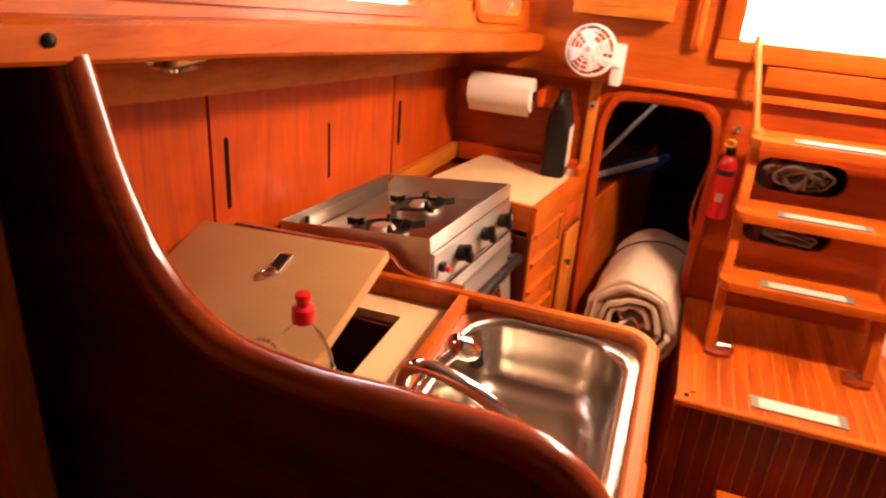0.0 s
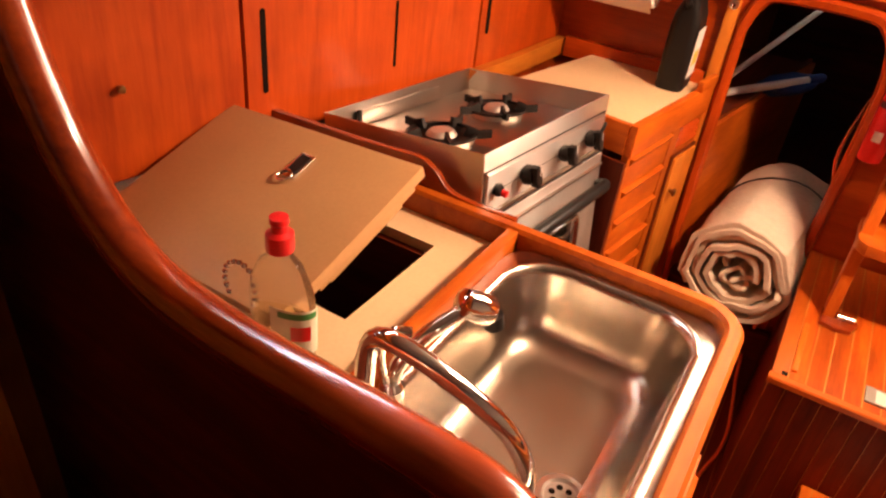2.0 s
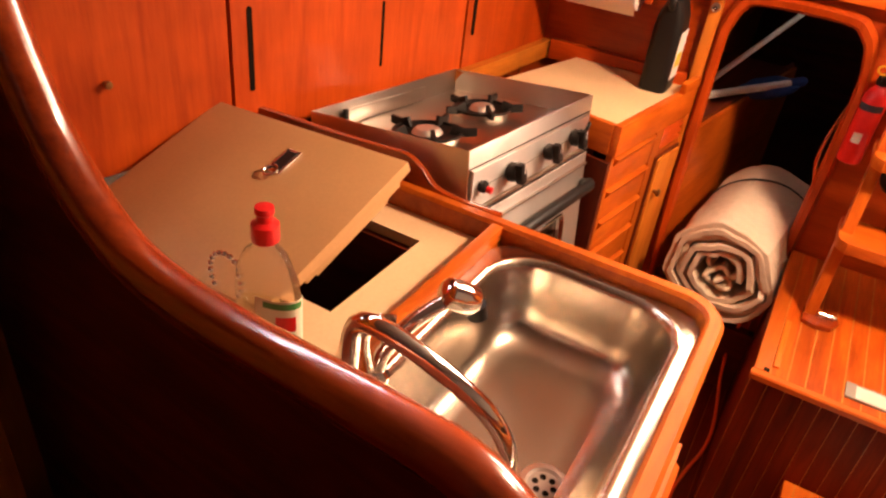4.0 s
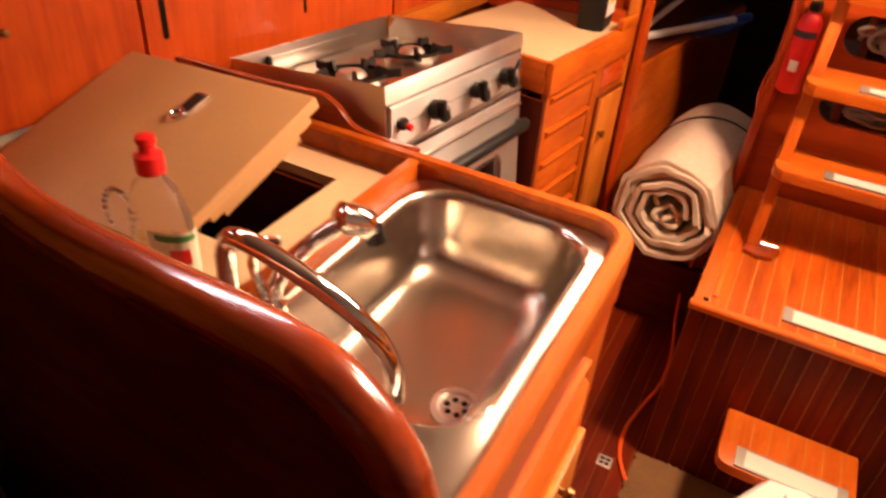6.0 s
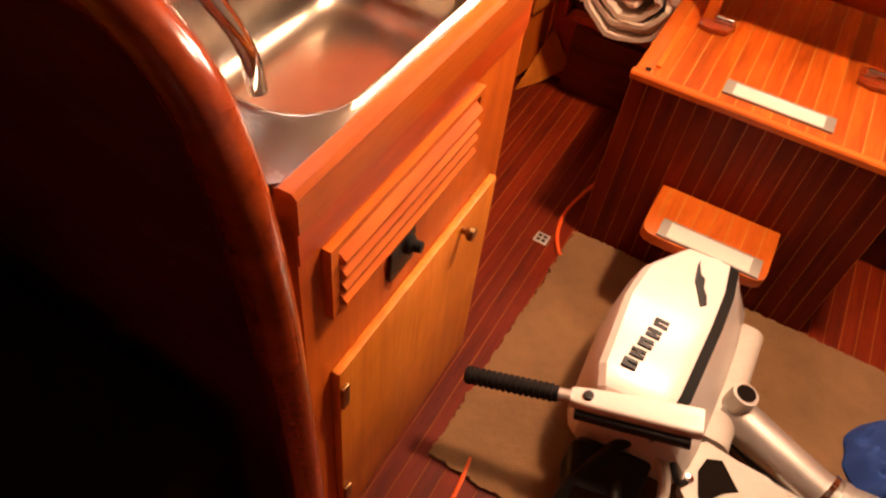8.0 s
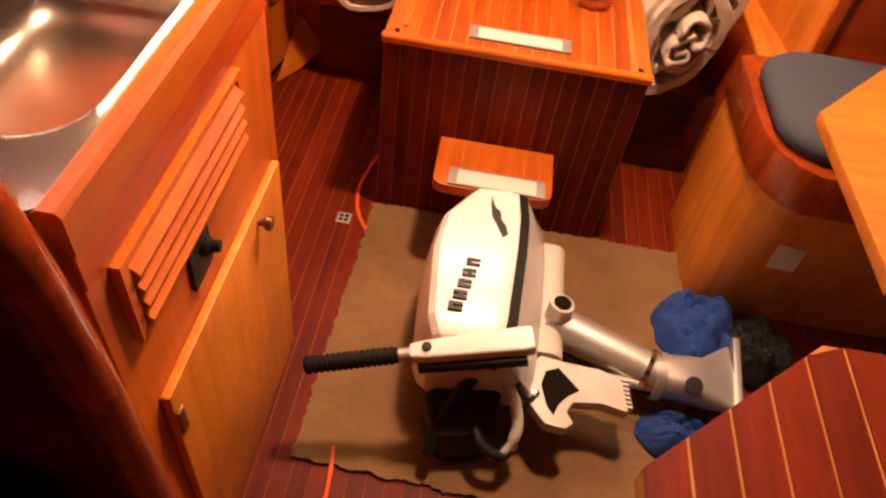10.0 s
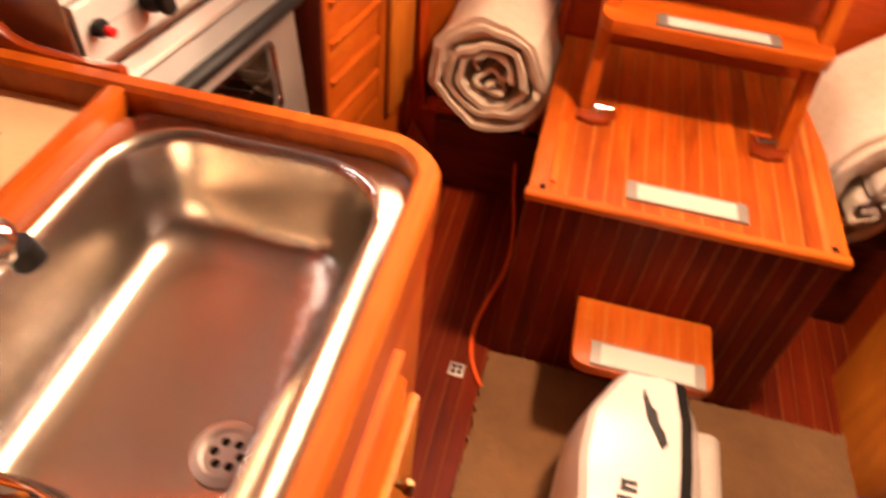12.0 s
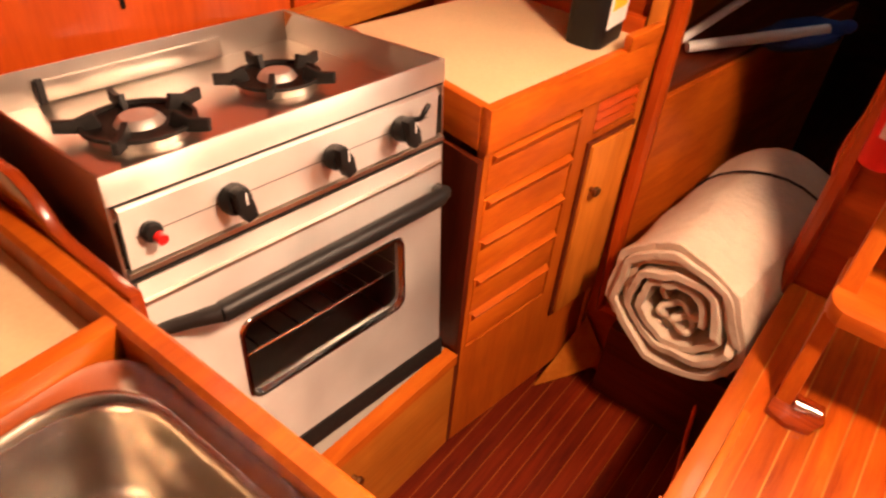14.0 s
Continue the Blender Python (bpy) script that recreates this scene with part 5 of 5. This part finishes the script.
for j in range(ny + 1):
    row = []
    for i in range(nx + 1):
        u, v = i / nx, j / ny
        p = (cor[0] * (1 - u) + cor[1] * u) * (1 - v) + (cor[3] * (1 - u) + cor[2] * u) * v
        rag = 0.006 * noise.noise(Vector((p.x * 30, p.y * 30, 1))) + 0.007 * noise.noise(Vector((p.x * 130, p.y * 130, 2)))
        z = 0.009 + 0.003 * noise.noise(Vector((p.x * 6, p.y * 6, 4))) + 0.0025 * noise.noise(Vector((p.x * 95, p.y * 95, 7)))
        row.append(bm.verts.new((p.x + (rag if i in (0, nx) else 0), p.y + (rag if j in (0, ny) else 0), z)))
    grid.append(row)
for j in range(ny):
    for i in range(nx):
        bm.faces.new((grid[j][i], grid[j][i + 1], grid[j + 1][i + 1], grid[j + 1][i]))
edge = [grid[0][i] for i in range(nx + 1)] + [grid[j][nx] for j in range(1, ny + 1)] + [grid[ny][i] for i in range(nx - 1, -1, -1)] + [grid[j][0] for j in range(ny - 1, 0, -1)]
lowv = [bm.verts.new((v.co.x, v.co.y, 0.0003)) for v in edge]
for k in range(len(edge)):
    q = (k + 1) % len(edge)
    bm.faces.new((edge[q], edge[k], lowv[k], lowv[q]))
solid("carpet", bm, "carpet", "worn brown carpet offcut on the cabin sole", "carpet")
cable_run = smooth_path([(0.606, 1.0, 0.005), (0.612, 0.955, 0.006), (0.615, 0.86, 0.006), (0.60, 0.6, 0.006), (0.66, 0.2, 0.006)])
solid("extension_cable", tube(tube(B(), cable_run, 0.0048, 8), smooth_path([(0.58, 2.9, 0.86), (0.52, 2.45, 0.74), (0.548, 2.34, 0.60), (0.50, 2.26, 0.22), (0.505, 2.23, 0.08), (0.528, 2.16, 0.006), (0.5395, 2.05, 0.006), (0.536, 1.95, 0.006), (0.512, 1.84, 0.006), (0.498, 1.745, 0.006), (0.508, 1.665, 0.006), (0.535, 1.608, 0.006), (0.548, 1.595, 0.004)]), 0.0052, 8), "orange", "orange extension cable trailing across the floor", "cable")
latch = thing("floor_latch", (0.482, 1.625, 0.0), "small square steel lifting ring set in the floor", "floor latch")
part("plate", box(B(), (0.464, 1.607, 0.0005), (0.500, 1.643, 0.003), 0.001), "alloy", latch)
for k in range(4):
    part("recess", box(B(), (0.470 + 0.014 * (k % 2), 1.613 + 0.014 * (k // 2), 0.0031), (0.480 + 0.014 * (k % 2), 1.623 + 0.014 * (k // 2), 0.0034)), "iron", latch)

# ---- outboard motor lying on the carpet ----
mot = thing("outboard_motor", (0.95, 1.3, 0.01), "white outboard motor lying on the carpet", "outboard motor")
prof = ((1.100, 0.778, 0.892, 0.10, 0.215), (1.108, 0.760, 0.905, 0.082, 0.240), (1.128, 0.742, 0.913, 0.068, 0.266), (1.165, 0.727, 0.918, 0.060, 0.279), (1.34, 0.714, 0.925, 0.055, 0.284), (1.425, 0.722, 0.926, 0.055, 0.281), (1.438, 0.727, 0.926, 0.055, 0.280), (1.535, 0.778, 0.920, 0.062, 0.262), (1.548, 0.788, 0.912, 0.075, 0.250))
loops, band = [], []
for y, x0, x1, z0, z1 in prof:
    h = z1 - z0
    sec = [(x0 + 0.02, z0), (x0 + 0.004, z0 + 0.02), (x0, z0 + 0.45 * h), (x0 + 0.008, z0 + 0.74 * h), (x0 + 0.020, z1 - 0.012), (x0 + 0.032, z1), (x1 - 0.05, z1 + 0.002), (x1 - 0.022, z1), (x1 - 0.004, z1 - 0.006), (x1 + 0.018, z0 + 0.74 * h), (x1 + 0.055, z0 + 0.42 * h), (x1 + 0.062, z0 + 0.2 * h), (x1 + 0.05, z0)]
    loops.append([(px, y + 0.05 * (px - 0.85), pz) for px, pz in sec])
    band.append([(px, y + 0.05 * (px - 0.85), pz) for px, pz in ((x1 - 0.026, z1 - 0.006), (x1 - 0.024, z1 + 0.0016), (x1 - 0.004, z1 - 0.0038), (x1 - 0.006, z1 - 0.012))])
part("cowling", rings(B(), loops), "gelcoat", mot, "glossy white cowling", 24)
part("band", rings(B(), band), "black", mot, "black stripe along the cowling")
part("emblem", slab(B(), [(0.838, 1.478), (0.852, 1.41), (0.868, 1.372), (0.878, 1.382), (0.872, 1.405), (0.862, 1.42), (0.858, 1.445), (0.848, 1.452)], "z", 0.2735, 0.2872), "iron", mot, "dark winged emblem")
part("emblem_mark", slab(B(), [(0.836, 1.488), (0.842, 1.43), (0.868, 1.376), (0.858, 1.412), (0.846, 1.44)], "z", 0.2740, 0.2880), "black", mot, "dark wing stroke")
for k in range(5):
    y, x = 1.168 + 0.0285 * k, 0.781 + 0.0055 * k
    for dy in (0.0, 0.0125):
        part("lettering_bar", box(B(), (x, y + dy, 0.2780), (x + 0.027, y + dy + 0.007, 0.2862)), "black", mot, "dark bar of the maker's lettering")
    part("lettering_bar", box(B(), (x + 0.010 * (k % 2), y + 0.007, 0.2780), (x + 0.010 * (k % 2) + 0.009, y + 0.0125, 0.2860)), "black", mot, "dark bar of the maker's lettering")
part("lower_cowl", rings(B(), [[(px, y, pz) for px, pz in rounded(0.10, 0.09, 0.03, 4, 0.985, 0.085)] for y in (1.22, 1.24, 1.50, 1.53)]), "aged_white", mot, "dull white lower pan")
part("drip_tray", rings(B(), [[(px, y, pz) for px, pz in rounded(0.19, 0.06, 0.02, 4, 0.85, 0.045)] for y in (1.19, 1.5)]), "alloy", mot)
ARM = pose(0.730, 1.080, 0.250, 0, -11, 12)
arm = part("tiller_arm", turned(rings(B(), [[(x, py, pz) for py, pz in rounded(h, 0.026, 0.006, 3)] for x, h in ((0.0, 0.030), (0.03, 0.038), (0.205, 0.052), (0.22, 0.05))]), ARM), "gelcoat", mot, "white tiller arm")
part("under_arm", turned(rings(B(), [[(x, py - 0.012, pz - 0.02) for py, pz in rounded(h, 0.022, 0.006, 3)] for x, h in ((0.01, 0.03), (0.205, 0.05))]), ARM), "black", arm)
grip = B()
gp = [(0.0, 0.013), (0.004, 0.0165)]
for k in range(15):
    gp += [(0.008 + 0.0105 * k, 0.017), (0.0125 + 0.0105 * k, 0.017), (0.0135 + 0.0105 * k, 0.0145), (0.017 + 0.0105 * k, 0.0145)]
gp += [(0.168, 0.015), (0.170, 0.012)]
turned(lathe(grip, [(r, h) for h, r in gp], (0, 0, 0), (1, 0, 0), 18), ARM @ pose(-0.192, 0, 0))
part("grip", grip, "rubber", arm, "ribbed black rubber grip")
part("collar", turned(lathe(B(), [(0.012, 0), (0.012, 0.024)], (0, 0, 0), (1, 0, 0), 14), ARM @ pose(-0.023, 0, 0)), "alloy", arm)
part("bolt", turned(lathe(B(), [(0.009, 0), (0.009, 0.006), (0.0, 0.007)], (0.03, 0, 0.013), (0, 0, 1), 8), ARM), "iron", arm)
leg0, leg1 = Vector((1.00, 1.325, 0.10)), Vector((1.245, 1.24, 0.088))
part("shaft", tube(B(), [leg0, leg0.lerp(leg1, 0.5), leg1], [0.046, 0.042, 0.040], 24), "alloy", mot, "cast alloy leg")
part("exhaust", tube(B(), smooth_path([(1.01, 1.315, 0.10), (1.015, 1.32, 0.14), (1.018, 1.322, 0.172)]), 0.026, 18), "alloy", mot, "round alloy socket")
# Black disc paints the shade inside the socket.
part("exhaust_mouth", lathe(B(), [(0.019, 0), (0.019, 0.002), (0.0, 0.0022)], (1.018, 1.322, 0.1725), (0, 0, 1), 18), "shadow_gap", mot, "black disc for the shade in the round opening")
part("flange", tube(B(), [leg1 + Vector((-0.012, 0.002, 0)), leg1 + Vector((0.004, 0, 0))], 0.052, 24), "alloy", mot)
part("gear_case", rings(B(), [[(x, 1.245 + dy + py, 0.085 + pz) for py, pz in rounded(w, h, min(w, h) * 0.42, 5)] for x, dy, w, h in ((1.25, 0.0, 0.09, 0.075), (1.30, 0.0, 0.10, 0.08), (1.335, 0.0, 0.11, 0.06), (1.385, 0.015, 0.155, 0.034), (1.40, 0.02, 0.165, 0.03))]), "alloy", mot, "cast alloy lower unit")
part("plate", turned(box(B(), (-0.008, -0.10, -0.012), (0.008, 0.10, 0.012), 0.004), pose(1.408, 1.265, 0.095, 0, 0, -6)), "alloy", mot, "flat alloy fin edge")
part("drain_plug", lathe(B(), [(0.018, 0), (0.018, 0.004), (0.0, 0.005)], (1.30, 1.205, 0.126), (0, -0.4, 1), 16), "iron", mot)
clampp = part("clamp_bracket", slab(B(), [(0.962, 1.185), (0.985, 1.205), (1.045, 1.198), (1.104, 1.196), (1.148, 1.178), (1.158, 1.106), (1.104, 1.116), (1.050, 1.108), (1.038, 1.086), (1.052, 1.064), (1.036, 1.048), (0.996, 1.052), (0.966, 1.088)], "z", 0.112, 0.140, 0.005), "aged_white", mot, "pale cast transom clamp")
# Black sheet paints the shade in the clamp's hollow.
part("clamp_recess", slab(B(), [(0.994, 1.168), (1.020, 1.180), (1.062, 1.136), (1.040, 1.120), (1.022, 1.098), (1.012, 1.072), (0.998, 1.092), (0.986, 1.136)], "z", 0.1402, 0.1416), "shadow_gap", clampp)
for k in range(7):
    part("tooth", box(B(), (1.146 + 0.001 * k, 1.178 - 0.010 * k, 0.113), (1.160 + 0.001 * k, 1.183 - 0.010 * k, 0.139)), "aged_white", clampp)
part("tilt_rod", tube(B(), [(1.13, 1.215, 0.085), (1.24, 1.215, 0.082)], 0.011, 12), "alloy", mot)
part("clamp_bolt", lathe(B(), [(0.008, 0), (0.008, 0.005), (0.0, 0.006)], (0.976, 1.112, 0.140), (0, 0, 1), 8), "chrome", clampp)
part("screw_handle", tube(B(), smooth_path([(0.90, 1.10, 0.10), (0.87, 1.06, 0.11), (0.885, 1.01, 0.10), (0.93, 1.0, 0.085), (0.94, 1.05, 0.08)]), 0.010, 10), "iron", mot, "bent dark clamp screw handle")
part("mount_block", turned(rings(B(), [[(px, y, pz) for px, pz in rounded(w, h, 0.018, 4, 0.0, h / 2)] for y, w, h in ((-0.05, 0.08, 0.05), (-0.04, 0.12, 0.09), (0.03, 0.15, 0.13), (0.05, 0.13, 0.11))]), pose(0.845, 1.06, 0.012, 0, 0, 12)), "black", mot, "black engine mount block")
part("release_lever", tube(B(), smooth_path([(0.905, 1.115, 0.17), (0.935, 1.085, 0.15), (0.948, 1.04, 0.12), (0.93, 1.005, 0.09), (0.905, 1.0, 0.075)]), [0.008] * 3 + [0.011] * 12 + [0.007] * 10, 10), "aged_white", mot, "pale curved release lever")
part("leg_band", tube(B(), [leg0.lerp(leg1, 0.86), leg0.lerp(leg1, 0.90)], 0.0465, 24), "chrome", mot, "bright clamp band")
part("water_tube", tube(B(), smooth_path([(1.04, 1.275, 0.075), (1.10, 1.25, 0.07), (1.18, 1.222, 0.068), (1.25, 1.20, 0.07)]), 0.008, 10), "black", mot)
part("screw_arm", tube(B(), smooth_path([(0.86, 1.12, 0.18), (0.83, 1.08, 0.14), (0.80, 1.03, 0.10), (0.79, 0.99, 0.06)]), 0.013, 10), "black", mot)
part("cable", tube(B(), smooth_path([(0.93, 1.12, 0.17), (0.96, 1.09, 0.15), (0.99, 1.14, 0.12), (1.01, 1.2, 0.10)]), 0.006, 8), "black", mot)

def crumpled(name, cx, cy, sx_, sy_, h, rot, seed, mat="blue", label="crumpled blue cloth under the outboard motor"):
    bm = B()
    n = 36
    rows = []
    for j in range(n + 1):
        row = []
        for i in range(n + 1):
            u, v = 2 * i / n - 1, 2 * j / n - 1
            q = max(abs(u), abs(v))
            rr = math.hypot(u, v) or 1
            px, py = u * q / rr, v * q / rr
            z = (1 - q ** 4) * h * (0.75 + 0.7 * noise.noise(Vector((px * 1.8, py * 1.8, seed))) + 0.4 * abs(noise.noise(Vector((px * 4.5, py * 4.5, seed + 5)))))
            row.append(bm.verts.new((px * sx_ * (1 + 0.15 * noise.noise(Vector((px * 2, py * 2, seed + 9)))), py * sy_, max(z, 0.0) + 0.012)))
        rows.append(row)
    for j in range(n):
        for i in range(n):
            bm.faces.new((rows[j][i], rows[j][i + 1], rows[j + 1][i + 1], rows[j + 1][i]))
    ed = [rows[0][i] for i in range(n + 1)] + [rows[j][n] for j in range(1, n + 1)] + [rows[n][i] for i in range(n - 1, -1, -1)] + [rows[j][0] for j in range(n - 1, 0, -1)]
    bm.faces.new([bm.verts.new((v.co.x, v.co.y, 0.006)) for v in ed][::-1])
    turned(bm, pose(cx, cy, 0.004, 0, 0, rot))
    return solid(name, bm, mat, label, "cloth", "cloths under the motor")


crumpled("blue_cloth", 1.365, 1.43, 0.10, 0.11, 0.085, 20, 2.0)
crumpled("blue_cloth", 1.30, 1.14, 0.09, 0.06, 0.05, -10, 6.0)
crumpled("dark_cloth", 1.50, 1.40, 0.09, 0.10, 0.06, 15, 4.0, "rubber", "crumpled black cloth beside the seat base")

# ---- planks of the sole, the step box and its top ----
def shared_planks(name, size, spots, mat, parent):
    """Planks of one size that share one mesh."""
    bm = box(B(), (0, 0, 0), size, 0.0008, 1)
    first = part(name, bm, mat, parent, "", 30)
    home = first.location.copy()
    first.location = home + Vector(spots[0])
    for s in spots[1:]:
        o = new(name, first.data)
        o.parent, o.location = parent, home + Vector(s)


PITCH, W = 0.0359, 0.0336
count = int((PX1 - PX0 - 0.0) / PITCH)
x0 = PX0 + 0.002
# Front and sides take the deep sole colour for shade, the top the lit one.
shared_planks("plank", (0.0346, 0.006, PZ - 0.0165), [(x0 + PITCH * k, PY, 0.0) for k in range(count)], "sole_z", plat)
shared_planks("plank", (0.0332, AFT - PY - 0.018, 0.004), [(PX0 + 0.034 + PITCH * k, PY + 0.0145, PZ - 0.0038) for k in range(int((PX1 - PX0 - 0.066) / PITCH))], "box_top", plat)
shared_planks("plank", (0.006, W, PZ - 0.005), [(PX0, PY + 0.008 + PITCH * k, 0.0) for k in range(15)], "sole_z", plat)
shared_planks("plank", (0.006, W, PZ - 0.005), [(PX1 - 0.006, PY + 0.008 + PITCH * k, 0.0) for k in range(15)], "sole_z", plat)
shared_planks("plank", (0.0336, 3.25, 0.0012), [(-0.5 + PITCH * k, -0.95, -0.0012) for k in range(72)], "sole_y", floor)
